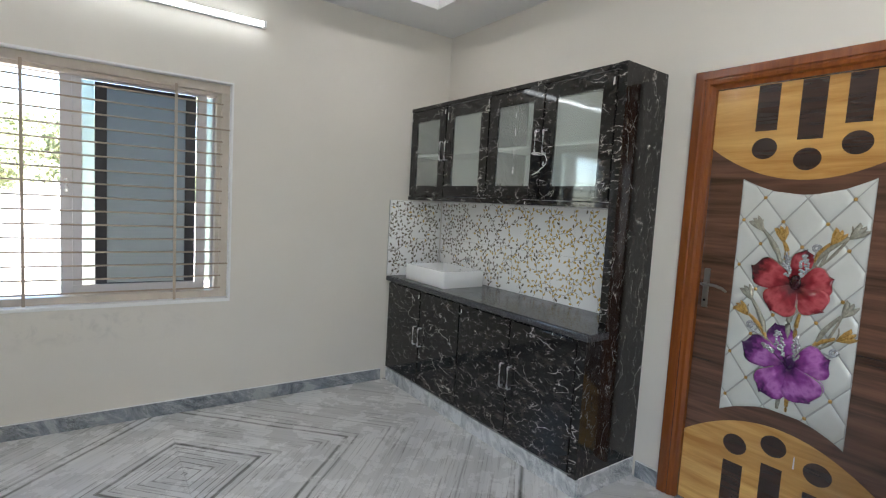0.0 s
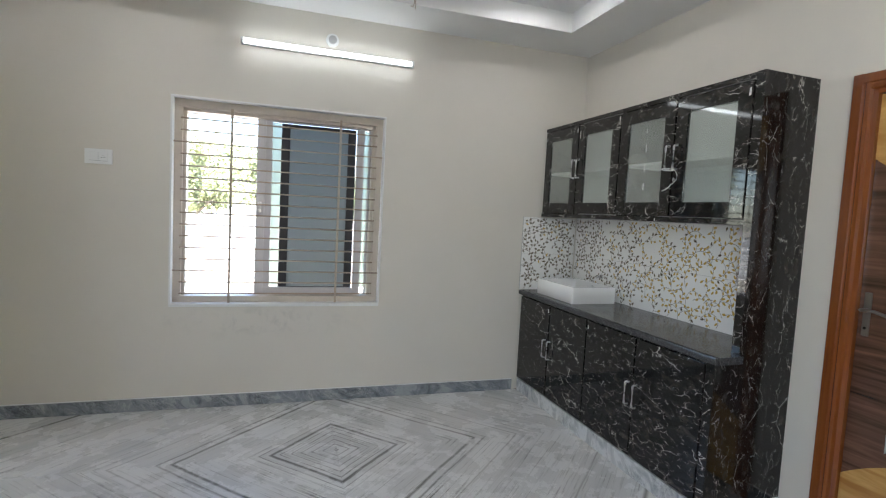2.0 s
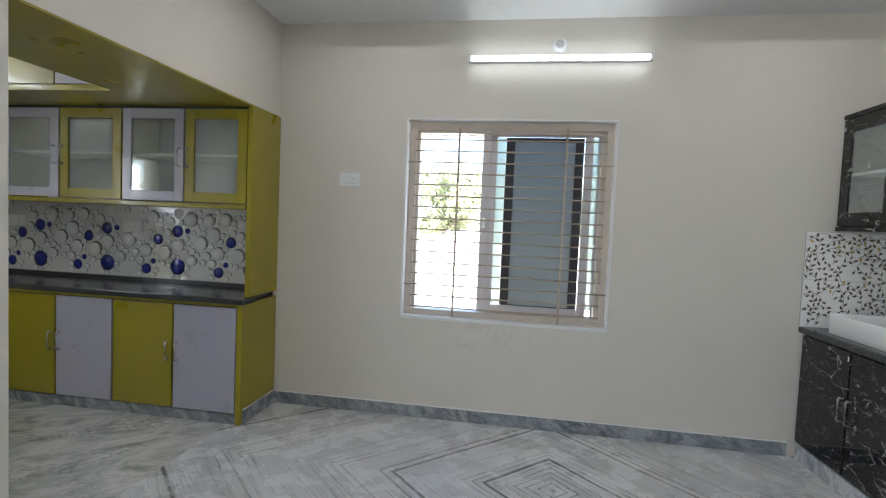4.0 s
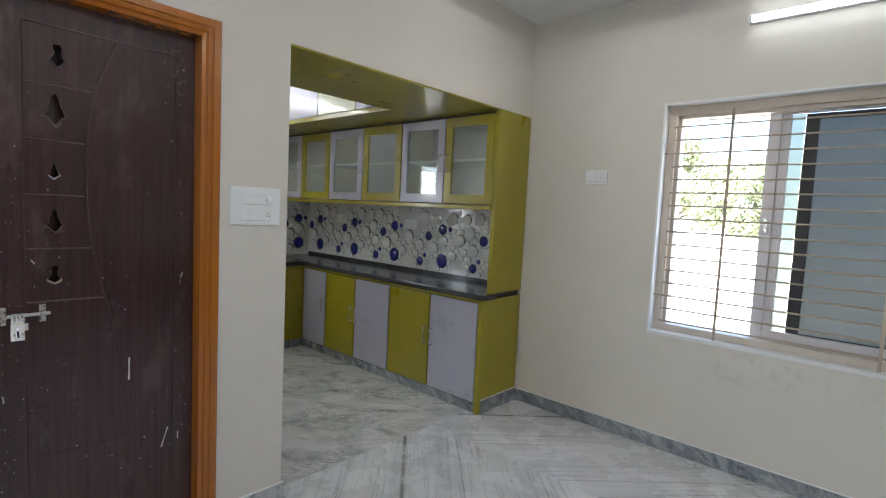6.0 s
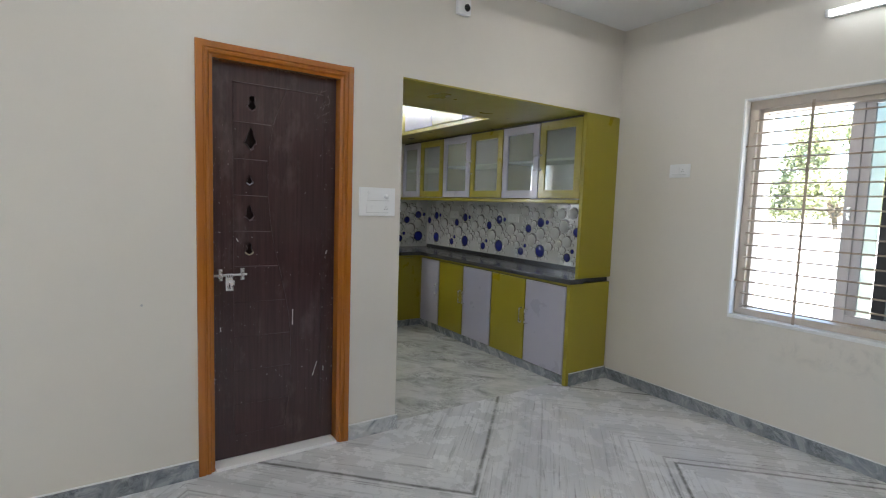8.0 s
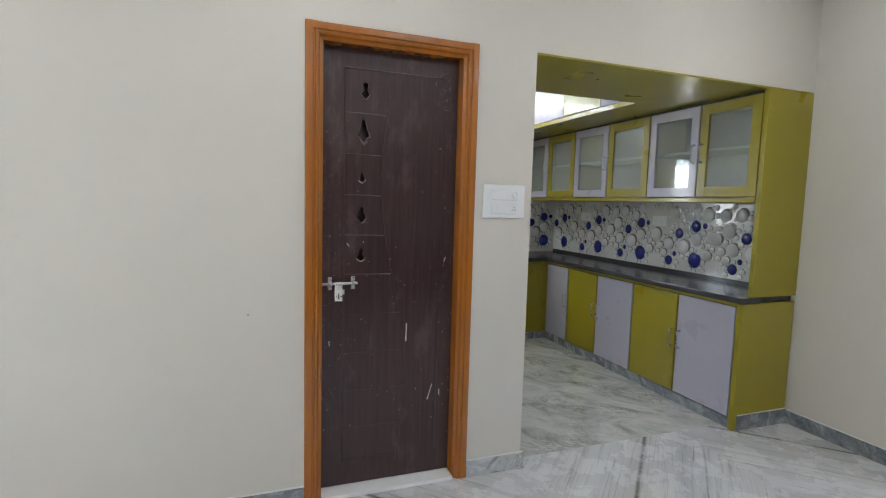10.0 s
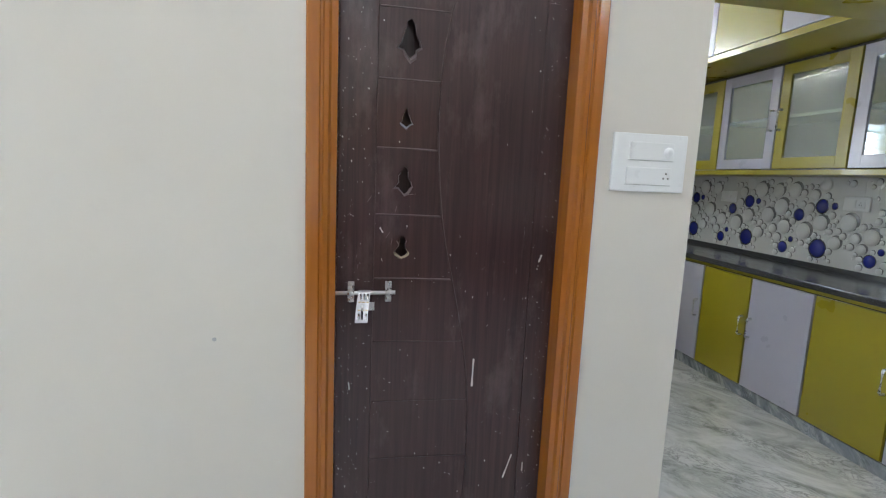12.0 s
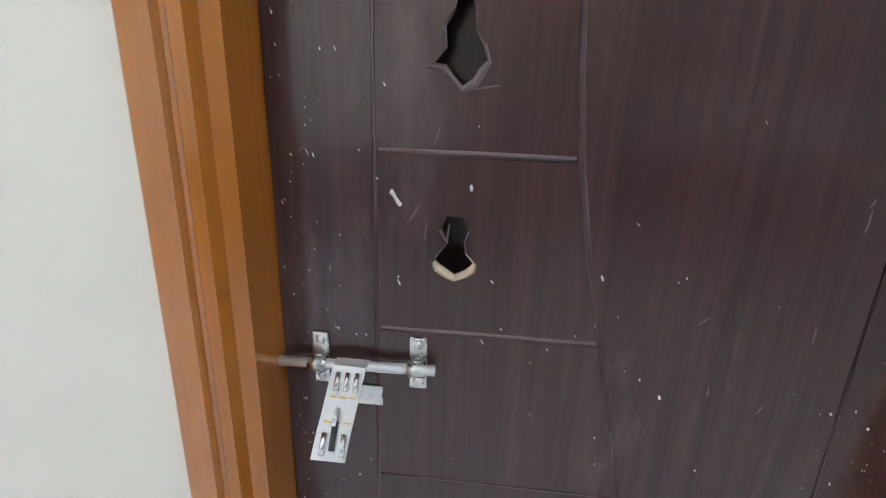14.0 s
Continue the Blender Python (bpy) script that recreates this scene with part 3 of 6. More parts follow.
# ---- window ----
def build_window():
    win = tagged(new("window_1"), "added unseen window with cream frame and grill rods, holding a daylight lamp and sliding aluminium sashes", "window", kind="structure")
    x0, x1, z0, z1 = WIN
    ya, yb = N + 0.055, N + 0.135
    fw = 0.062
    bm = bmesh.new()
    box(bm, x0 + 0.012, x0 + fw, ya, yb, z0 + fw, z1 - fw, 0.004)
    box(bm, x1 - fw, x1 - 0.012, ya, yb, z0 + fw, z1 - fw, 0.004)
    box(bm, x0 + 0.012, x1 - 0.012, ya, yb, z1 - fw, z1 - 0.008, 0.004)
    box(bm, x0 + 0.012, x1 - 0.012, ya, yb, z0 + 0.02, z0 + fw, 0.004)
    # inner rebate
    for a in (x0 + fw, x1 - fw - 0.022):
        box(bm, a, a + 0.022, ya + 0.022, yb + 0.02, z0 + fw, z1 - fw, 0.002)
    box(bm, x0 + fw, x1 - fw, ya + 0.022, yb + 0.02, z1 - fw - 0.022, z1 - fw, 0.002)
    part("window_frame", bm, MAT["window_paint"], win, "dusty cream enamelled frame")
    part("window_sill", boxed(x0 + 0.001, x1 - 0.001, N - 0.004, ya + 0.03, z0 - 0.004, z0 + 0.018, 0.004), MAT["ceiling"], win, "white painted sill")
    # plastered lips of the reveal
    for nm, b4 in (("reveal_trim", (x0 - 0.001, x0 + 0.012)), ("reveal_trim", (x1 - 0.012, x1 + 0.001))):
        part(nm, boxed(b4[0], b4[1], N - 0.004, ya - 0.001, z0 + 0.018, z1 - 0.01, 0.003), MAT["ceiling"], win)
    part("reveal_trim", boxed(x0 - 0.001, x1 + 0.001, N - 0.004, ya - 0.001, z1 - 0.010, z1 + 0.002, 0.003), MAT["ceiling"], win)
    # grill
    yr = N + 0.038
    for k in range(16):
        z = 0.790 + 0.0785 * k
        wide = k in (2, 13)
        a, b = (x0 + 0.003, x1 - 0.003) if wide else (x0 + 0.055, x1 - 0.055)
        part("grill_rod", rod(bmesh.new(), (a, yr, z), (b, yr, z), 0.0052, 8), MAT["rod"], win, smooth=True)
    for x in (1.312, 2.040):
        part("grill_upright", boxed(x - 0.008, x + 0.008, yr - 0.0085, yr - 0.0055, z0 + 0.019, z1 - 0.05, 0.001), MAT["rod"], win)
    # sliding sashes
    def sash(name, a, b, y, depth, stile, rail, mat, label):
        za, zb = (z0 + 0.052, z1 - 0.030) if mat is MAT["aluminium"] else (z0 + 0.085, z1 - 0.090)
        bm = bmesh.new()
        box(bm, a, a + stile, y, y + depth, za, zb, 0.003)
        box(bm, b - stile, b, y, y + depth, za, zb, 0.003)
        box(bm, a + stile, b - stile, y, y + depth, zb - rail, zb, 0.003)
        box(bm, a + stile, b - stile, y, y + depth, za, za + rail, 0.003)
        return part(name, bm, mat, win, label)
    sash("inner_sash", 1.470, 2.228, N + 0.130, 0.022, 0.057, 0.062, MAT["aluminium"], "grey aluminium sliding sash")
    s2 = sash("outer_sash", 1.632, 2.171, N + 0.172, 0.02, 0.060, 0.030, MAT["dark_frame"], "dark sliding sash with tinted glass")
    g = part("pane", boxed(1.688, 2.115, N + 0.178, N + 0.183, z0 + 0.11, z1 - 0.115), MAT["window_glass"], s2, "grey-green tinted window glass")
    g.visible_shadow = False
    for a, b in ((1.5725, 1.6315), (2.2285, 2.2635)):
        g = part("pane", boxed(a, b, N + 0.157, N + 0.161, z0 + 0.114, z1 - 0.092), MAT["sash_glass"], win, "pale greenish frosted glass strip")
        g.visible_shadow = False
    part("inner_stile", boxed(1.5275, 1.572, N + 0.140, N + 0.165, z0 + 0.114, z1 - 0.092, 0.002), MAT["aluminium"], win)
    part("inner_stile", boxed(2.264, 2.2995, N + 0.157, N + 0.180, z0 + 0.063, z1 - 0.085, 0.002), MAT["aluminium"], win)
    part("head_rail", boxed(1.006, 2.2995, N + 0.157, N + 0.180, z1 - 0.088, z1 - 0.064, 0.002), MAT["aluminium"], win)
    part("latch", boxed(1.488, 1.508, N + 0.120, N + 0.1295, 1.36, 1.44, 0.003), MAT["steel"], win)


build_window()

# added barred window behind the walker, never in view, round the daylight lamp
swin = tagged(new("added_window"), "added unseen window with cream frame and grill rods, holding a daylight lamp", "window", kind="structure")
W0, W1, W2, W3 = ADDED_WINDOW
bm = bmesh.new()
for a, b, c, d in ((W0, W0 + 0.05, W2, W3), (W1 - 0.05, W1, W2, W3), (W0 + 0.05, W1 - 0.05, W2, W2 + 0.05), (W0 + 0.05, W1 - 0.05, W3 - 0.05, W3), (-1.93, -1.87, W2 + 0.05, W3 - 0.05)):
    box(bm, -0.095, -0.045, a, b, c, d, 0.003)
part("window_frame", bm, MAT["window_paint"], swin)
for k in range(9):
    part("grill_rod", rod(bmesh.new(), (-0.030, W0 + 0.003, 0.83 + 0.16 * k), (-0.030, W1 - 0.003, 0.83 + 0.16 * k), 0.008, 8), MAT["rod"], swin, smooth=True)

# kitchen window
kwin = tagged(new("window_2"), "cream steel kitchen window with grill rods", "window", kind="structure")
bm = bmesh.new()
for a, b, c, d in ((KWIN[0], KWIN[0] + 0.06, KWIN[2], KWIN[3]), (KWIN[1] - 0.06, KWIN[1], KWIN[2], KWIN[3]), (KWIN[0] + 0.06, KWIN[1] - 0.06, KWIN[2], KWIN[2] + 0.06), (KWIN[0] + 0.06, KWIN[1] - 0.06, KWIN[3] - 0.06, KWIN[3])):
    box(bm, KW - 0.12, KW - 0.05, a, b, c, d, 0.003)
part("window_frame", bm, MAT["window_paint"], kwin)
for k in range(12):
    part("grill_rod", rod(bmesh.new(), (KW - 0.035, KWIN[0] + 0.01, 1.13 + 0.08 * k), (KW - 0.035, KWIN[1] - 0.01, 1.13 + 0.08 * k), 0.010, 8), MAT["rod"], kwin, smooth=True)


# ---- lamps ----
def build_tube(x0, x1, z, m=None, glow="tube"):
    t = thing("tube_light", "lit white fluorescent tube on a slim wall batten", "tube light", m)
    yb = N - 0.001
    part("batten", boxed(x0 - 0.012, x1 + 0.012, yb - 0.034, yb, z - 0.016, z + 0.020, 0.004), MAT["white_plastic"], t)
    part("tube", rod(bmesh.new(), (x0 + 0.004, yb - 0.052, z), (x1 - 0.004, yb - 0.052, z), 0.0165, 16), MAT[glow], t, "glowing tube", smooth=True)
    for x in (x0, x1):
        part("end_cap", boxed(x - 0.012, x + 0.006, yb - 0.070, yb - 0.030, z - 0.019, z + 0.019, 0.004), MAT["white_plastic"], t)


build_tube(1.372, 2.530, 2.495)
build_tube(-0.60, 0.60, 2.50, pose(KW, 1.95, 0, 0, 0, 90) @ pose(0, -N, 0), "kitchen_tube")

rose = thing("ceiling_rose", "round white plastic wiring rose on the wall", "electrical fitting")
bm = bmesh.new()
rod(bm, (1.955, N - 0.012, 2.592), (1.955, N, 2.592), 0.045, 24)
part("base", bm, MAT["white_plastic"], rose, smooth=False)
part("cap", rod(bmesh.new(), (1.955, N - 0.030, 2.592), (1.955, N - 0.012, 2.592), 0.028, 20), MAT["grey_plastic"], rose)

SPOTS = [(0.80, 2.78), (3.22, 2.78), (0.80, 0.6), (3.22, 0.6), (2.0, 1.5), (0.80, -1.5), (2.0, -1.5), (3.22, -1.5)]
for x, y in SPOTS:
    d = thing("downlight", "lit round recessed ceiling downlight with white rim", "ceiling light", pose(x, y, H + 0.14), "downlights in the ceiling tray")
    bm = bmesh.new()
    r0, r1, sides = 0.048, 0.062, 28
    ring = [[bm.verts.new((r * math.cos(2 * math.pi * k / sides), r * math.sin(2 * math.pi * k / sides), z)) for k in range(sides)] for r, z in ((r1, 0.0), (r1 - 0.004, -0.006), (r0, -0.006), (r0 - 0.004, 0.0))]
    for a, b in zip(ring, ring[1:]):
        for k in range(sides):
            bm.faces.new((a[k], a[(k + 1) % sides], b[(k + 1) % sides], b[k]))
    part("rim", bm, MAT["white_plastic"], d, smooth=True)
    part("lens", rod(bmesh.new(), (0, 0, -0.003), (0, 0, 0.0), r0 - 0.003, 28), MAT["spot"], d, "glowing lens")


# ---- cabinets ----
def handle(parent, to3d, u, v, length, mat, stand=0.028, r=0.005):
    """An upright bow handle at u, from v to v + length."""
    r = r * 1.3
    pts = [(u, v, 0.0), (u, v, stand * 0.75), (u, v + 0.008, stand), (u, v + length - 0.008, stand), (u, v + length, stand * 0.75), (u, v + length, 0.0)]
    part("handle", tube_path(bmesh.new(), [to3d(*p) for p in pts], r, 8), mat, parent, "bright steel bow handle", smooth=True)


def plain_door(parent, to3d, u0, u1, v0, v1, mat, label, thick=0.018, handle_u=None, handle_v=None, length=0.10, handle_mat=None):
    bm = bmesh.new()
    a, b = to3d(u0, v0, 0.0), to3d(u1, v1, thick)
    lo, hi = [min(p, q) for p, q in zip(a, b)], [max(p, q) for p, q in zip(a, b)]
    box(bm, lo[0], hi[0], lo[1], hi[1], lo[2], hi[2], 0.002)
    d = part("door", bm, mat, parent, label)
    if handle_u is not None:
        handle(d, lambda u, v, w: to3d(u, v, thick + w), handle_u, handle_v, length, handle_mat or MAT["steel"])
    return d


def glass_door(parent, to3d, u0, u1, v0, v1, mat, label, stile=0.065, thick=0.02, handle_u=None, handle_v=None, length=0.10):
    d = new("door")
    d.parent = parent
    d["label"] = label
    for nm, a, b, c, e in (("stile", u0, u0 + stile, v0, v1), ("stile", u1 - stile, u1, v0, v1), ("rail", u0 + stile, u1 - stile, v1 - stile, v1), ("rail", u0 + stile, u1 - stile, v0, v0 + stile)):
        p, q = to3d(a, c, 0.0), to3d(b, e, thick)
        lo, hi = [min(i, j) for i, j in zip(p, q)], [max(i, j) for i, j in zip(p, q)]
        part(nm, boxed(lo[0], hi[0], lo[1], hi[1], lo[2], hi[2], bevel=0.0015), mat, d)
    p, q = to3d(u0 + stile - 0.004, v0 + stile - 0.004, 0.007), to3d(u1 - stile + 0.004, v1 - stile + 0.004, 0.011)
    lo, hi = [min(i, j) for i, j in zip(p, q)], [max(i, j) for i, j in zip(p, q)]
    g = part("pane", boxed(lo[0], hi[0], lo[1], hi[1], lo[2], hi[2]), MAT["frosted"], d, "lightly frosted glass pane")
    g.visible_shadow = False
    if handle_u is not None:
        handle(d, lambda u, v, w: to3d(u, v, thick + w), handle_u, handle_v, length, MAT["steel"])
    return d


# crockery unit on the east wall; u runs south along the wall, w out into the room
def east_face(front):
    return lambda u, v, w: (-front - w, -u, v)


BLK = MAT["black_marble"]
UD, BD, LEN = 0.345, 0.485, 1.920
base = thing("base_cabinet", "black marble-look laminate base cabinet with four doors", "cabinet", EAST)
part("body", boxed(-BD + 0.020, -0.002, -LEN, -0.003, 0.10, 0.798, 0.002), BLK, base)
# dark sheet behind the doors paints the shade of their gaps
part("gap_shade", boxed(-BD + 0.016, -BD + 0.0195, -LEN + 0.045, -0.008, 0.115, 0.785), MAT["dark_gap"], base)
part("corner_stile", boxed(-BD - 0.002, -BD + 0.0195, -LEN, -LEN + 0.045, 0.10, 0.798, 0.002), BLK, base)
us = [0.012, 0.470, 0.930, 1.398, 1.872]
for i in range(4):
    hu = us[i + 1] - 0.032 if i % 2 == 0 else us[i] + 0.032
    plain_door(base, east_face(BD - 0.016), us[i] + 0.006, us[i + 1] - 0.006, 0.112, 0.786, BLK, "glossy black marble-look door", 0.018, hu, 0.40, 0.13)
side = thing("end_panel", "tall black marble-look laminate end panel beside the crockery cabinets", "cabinet panel", EAST)
part("upper_panel", boxed(-UD, -0.002, -LEN - 0.004, -LEN + 0.040, 0.8365, 2.143), MAT["black_marble_tall"], side)
part("lower_panel", boxed(-UD - 0.002, -0.002, -LEN - 0.004, -LEN - 0.0002, 0.10, 0.8365), MAT["black_marble_tall"], side)
part("front_panel", boxed(-BD - 0.002, -UD - 0.002, -LEN - 0.004, -LEN - 0.0002, 0.10, 0.798), MAT["black_marble_tall"], side)
part("edge_band", boxed(-UD - 0.003, -UD - 0.0002, -LEN - 0.0045, -LEN + 0.0405, 0.8367, 2.1435, 0.001), BLK, side, "glossy black front edge strip")
upper = thing("wall_cabinet", "black marble-look wall cabinet with four frosted glass doors", "cabinet", EAST)
bm = bmesh.new()
box(bm, -UD + 0.02, -0.002, -LEN + 0.0405, -0.003, 2.118, 2.143, 0.002)
box(bm, -UD + 0.02, -0.002, -LEN + 0.0405, -0.003, 1.440, 1.470, 0.002)
box(bm, -UD + 0.02, -0.002, -0.022, -0.003, 1.470, 2.118)
box(bm, -UD + 0.02, -0.002, -0.947, -0.929, 1.470, 2.118)
part("carcass", bm, BLK, upper)
part("front_rail", boxed(-UD, -UD + 0.0195, -LEN + 0.0405, -0.003, 2.116, 2.143, 0.002), BLK, upper)
part("front_rail", boxed(-UD, -UD + 0.0195, -LEN + 0.0405, -0.003, 1.440, 1.468, 0.002), BLK, upper)
# dark strips painting the shade between and above the glass doors
bm = bmesh.new()
for x in (0.472, 0.938, 1.405, 1.877):
    box(bm, -UD + 0.0187, -UD + 0.0197, -x - 0.012, -x + 0.012, 1.470, 2.114)
box(bm, -UD + 0.0187, -UD + 0.0197, -LEN + 0.042, -0.006, 2.1142, 2.1158)
part("gap_shade", bm, MAT["dark_gap"], upper)
part("back_board", boxed(-0.012, -0.0025, -LEN + 0.05, -0.022, 1.470, 2.118), MAT["white_shelf"], upper)
for a, b in ((-0.928, -0.023), (-LEN + 0.042, -0.948)):
    part("shelf", boxed(-UD + 0.06, -0.013, a, b, 1.775, 1.793, 0.001), MAT["white_shelf"], upper, "white inner shelf board")
us = [0.010, 0.472, 0.938, 1.405, 1.874]
for i in range(4):
    hu = us[i + 1] - 0.030 if i % 2 == 0 else us[i] + 0.030
    glass_door(upper, east_face(UD - 0.018), us[i] + 0.006, us[i + 1] - 0.006, 1.472, 2.110, BLK, "black marble-look door frame with frosted glass", 0.078, 0.019, hu, 1.73, 0.13)

top = tagged(new("worktop"), "dark grey granite worktop on the crockery cabinet", "worktop")
top.matrix_world = EAST
bm = bmesh.new()
box(bm, -BD - 0.006, -UD - 0.003, -LEN - 0.028, -0.003, 0.800, 0.836, 0.0)
box(bm, -UD - 0.003, -0.003, -LEN + 0.0004, -0.003, 0.800, 0.836, 0.0)
part("slab", bm, MAT["granite"], top)
part("rounded_edge", boxed(-BD - 0.026, -BD - 0.0061, -LEN - 0.028, -0.003, 0.800, 0.8362, 0.009), MAT["granite"], top, "rounded polished front edge")

skirting("plinth_east", -BD + 0.006, -BD + 0.018, -LEN, -0.012, 0.0985, EAST, "skirting_pale")
skirting("plinth_east_end", -BD + 0.018, -0.0005, -LEN - 0.006, -LEN + 0.006, 0.0985, EAST, "skirting_pale")

basin = tagged(new("wash_basin"), "white rectangular porcelain vessel basin on the granite worktop", "basin")
basin.matrix_world = EAST @ pose(-0.250, -0.41, 0.8365)


def build_basin():
    bm = bmesh.new()
    hx, hy, hz = 0.182, 0.250, 0.118
    rings = []
    for sx, z in ((0.985, 0.0), (0.995, 0.004), (1.0, hz - 0.003), (0.992, hz), (0.93, hz), (0.915, hz - 0.006), (0.86, 0.030), (0.55, 0.022), (0.10, 0.018)):
        inset = (1 - sx) * hx
        ax, ay, rr = hx - inset, hy - inset, max(0.004, 0.012 * sx)
        ring = []
        for cx, cy, a0 in ((ax - rr, ay - rr, 0), (-ax + rr, ay - rr, 90), (-ax + rr, -ay + rr, 180), (ax - rr, -ay + rr, 270)):
            for k in range(6):
                a = radians(a0 + 90 * k / 5)
                ring.append(bm.verts.new((cx + rr * math.cos(a), cy + rr * math.sin(a), z)))
        rings.append(ring)
    n = len(rings[0])
    for a, b in zip(rings, rings[1:]):
        for k in range(n):
            bm.faces.new((a[k], a[(k + 1) % n], b[(k + 1) % n], b[k]))
    bm.faces.new(rings[0][::-1])
    bm.faces.new(rings[-1])
    part("bowl", bm, MAT["porcelain"], basin, smooth=True).modifiers.new("edges", "EDGE_SPLIT").split_angle = radians(50)
    part("overflow_ring", rod(bmesh.new(), (0.150, 0.0, 0.085), (0.158, 0.0, 0.085), 0.013, 16), MAT["chrome"], basin)
    part("drain", rod(bmesh.new(), (0.0, 0.0, 0.018), (0.0, 0.0, 0.023), 0.022, 20), MAT["chrome"], basin)


build_basin()

tap = thing("wall_tap_stub", "small chrome angle valve on the patterned tiles", "tap", EAST)
part("flange", rod(bmesh.new(), (-0.012, -0.40, 1.00), (-0.018, -0.40, 1.00), 0.022, 18), MAT["chrome"], tap)
part("spout", rod(bmesh.new(), (-0.018, -0.40, 1.00), (-0.060, -0.40, 1.00), 0.010, 12), MAT["chrome"], tap, smooth=True)


# ---- leaf-patterned tiles ----
def vines(bm_stem, bm_leaf, bm_gold, u0, u1, v0, v1, to3d, seed, gold_at):
    """Winding stems with pairs of pointed leaves, laid on a tile face; gold_at gives how many are gilded."""
    rnd = random.Random(seed)
    taken = []

    def leaf(u, v, a, size):
        mu, mv = u + 0.5 * size * math.cos(a), v + 0.5 * size * math.sin(a)
        if any((mu - x) ** 2 + (mv - y) ** 2 < 0.0235 ** 2 for x, y in taken):
            return
        taken.append((mu, mv))
        bm = bm_gold if rnd.random() < gold_at(u) else bm_leaf
        ca, sa = math.cos(a), math.sin(a)
        pts = [(0.12, 0), (0.38, 0.20), (0.70, 0.18), (1.0, 0.0), (0.70, -0.18), (0.38, -0.20)]
        mid = bm.verts.new(to3d(u + 0.5 * size * ca, v + 0.5 * size * sa, 0.0032))
        ring = []
        for p, q in pts:
            uu, vv = u + size * (p * ca - q * sa), v + size * (p * sa + q * ca)
            if not (u0 + 0.002 < uu < u1 - 0.002 and v0 + 0.002 < vv < v1 - 0.002):
                for w in ring:
                    bm.verts.remove(w)
                bm.verts.remove(mid)
                return
            ring.append(bm.verts.new(to3d(uu, vv, 0.0012)))
        for k in range(6):
            bm.faces.new((mid, ring[k], ring[(k + 1) % 6]))

    def spray(u, v, a, length, curl, depth):
        """One curling stem with alternate leaves and a side shoot."""
        n = int(length / 0.0085)
        pts = []
        for k in range(n):
            pts.append((u, v))
            if k % 3 == 1:
                side = 1 if (k // 3) % 2 else -1
                for sd in ((side,) if rnd.random() < 0.55 else (side, -side)):
                    leaf(u, v, a + sd * rnd.uniform(0.55, 0.95), rnd.uniform(0.027, 0.035))
            if depth and k == n // 3:
                spray(u, v, a - (1 if curl > 0 else -1) * 0.8, length * 0.7, -curl * 1.2, depth - 1)
            u, v = u + 0.0085 * math.cos(a), v + 0.0085 * math.sin(a)
            a += curl * 0.0085 * (0.35 + 1.3 * k / n)
        leaf(u, v, a, 0.030)
        for (a0, b0), (a1, b1) in zip(pts, pts[1:]):
            if min(a0, a1) > u0 and max(a0, a1) < u1 and min(b0, b1) > v0 and max(b0, b1) < v1:
                du, dv = a1 - a0, b1 - b0
                ln = math.hypot(du, dv)
                nu, nv = -dv / ln * 0.0014, du / ln * 0.0014
                bm_stem.faces.new([bm_stem.verts.new(to3d(x, y, 0.0011)) for x, y in ((a0 - nu, b0 - nv), (a1 - nu, b1 - nv), (a1 + nu, b1 + nv), (a0 + nu, b0 + nv))])

    step = 0.135
    row = 0
    v = v0 - 0.02
    while v < v1 + 0.06:
        u = u0 - 0.05 + (row % 2) * step * 0.5
        while u < u1 + 0.05:
            spray(u + rnd.uniform(-0.02, 0.02), v + rnd.uniform(-0.02, 0.02), rnd.uniform(0.2, 2.4), rnd.uniform(0.17, 0.24), rnd.choice((-1, 1)) * rnd.uniform(11, 19), 1)
            u += step
        v += step * 0.60
        row += 1


def tile_run(name, label, u0, u1, v0, v1, to3d, m, size_u, size_v, mat, gap=0.0016):
    """A run of glazed tiles, each its own piece, on a bed of grout."""
    run = tagged(new(name), label, "wall tiles", kind="structure")
    if m is not None:
        run.matrix_world = m
    p, q = to3d(u0, v0, -0.009), to3d(u1, v1, -0.0012)
    lo, hi = [min(i, j) for i, j in zip(p, q)], [max(i, j) for i, j in zip(p, q)]
    part("grout", boxed(lo[0], hi[0], lo[1], hi[1], lo[2], hi[2]), MAT["tile_grout"], run)
    nu, nv = max(1, round((u1 - u0) / size_u)), max(1, round((v1 - v0) / size_v))
    for i in range(nu):
        for j in range(nv):
            a, b = u0 + (u1 - u0) * i / nu, u0 + (u1 - u0) * (i + 1) / nu
            c, d = v0 + (v1 - v0) * j / nv, v0 + (v1 - v0) * (j + 1) / nv
            p, q = to3d(a + gap / 2, c + gap / 2, -0.0015), to3d(b - gap / 2, d - gap / 2, 0.0)
            lo, hi = [min(i2, j2) for i2, j2 in zip(p, q)], [max(i2, j2) for i2, j2 in zip(p, q)]
            part("tile", boxed(lo[0], hi[0], lo[1], hi[1], lo[2], hi[2]), mat, run)
    return run


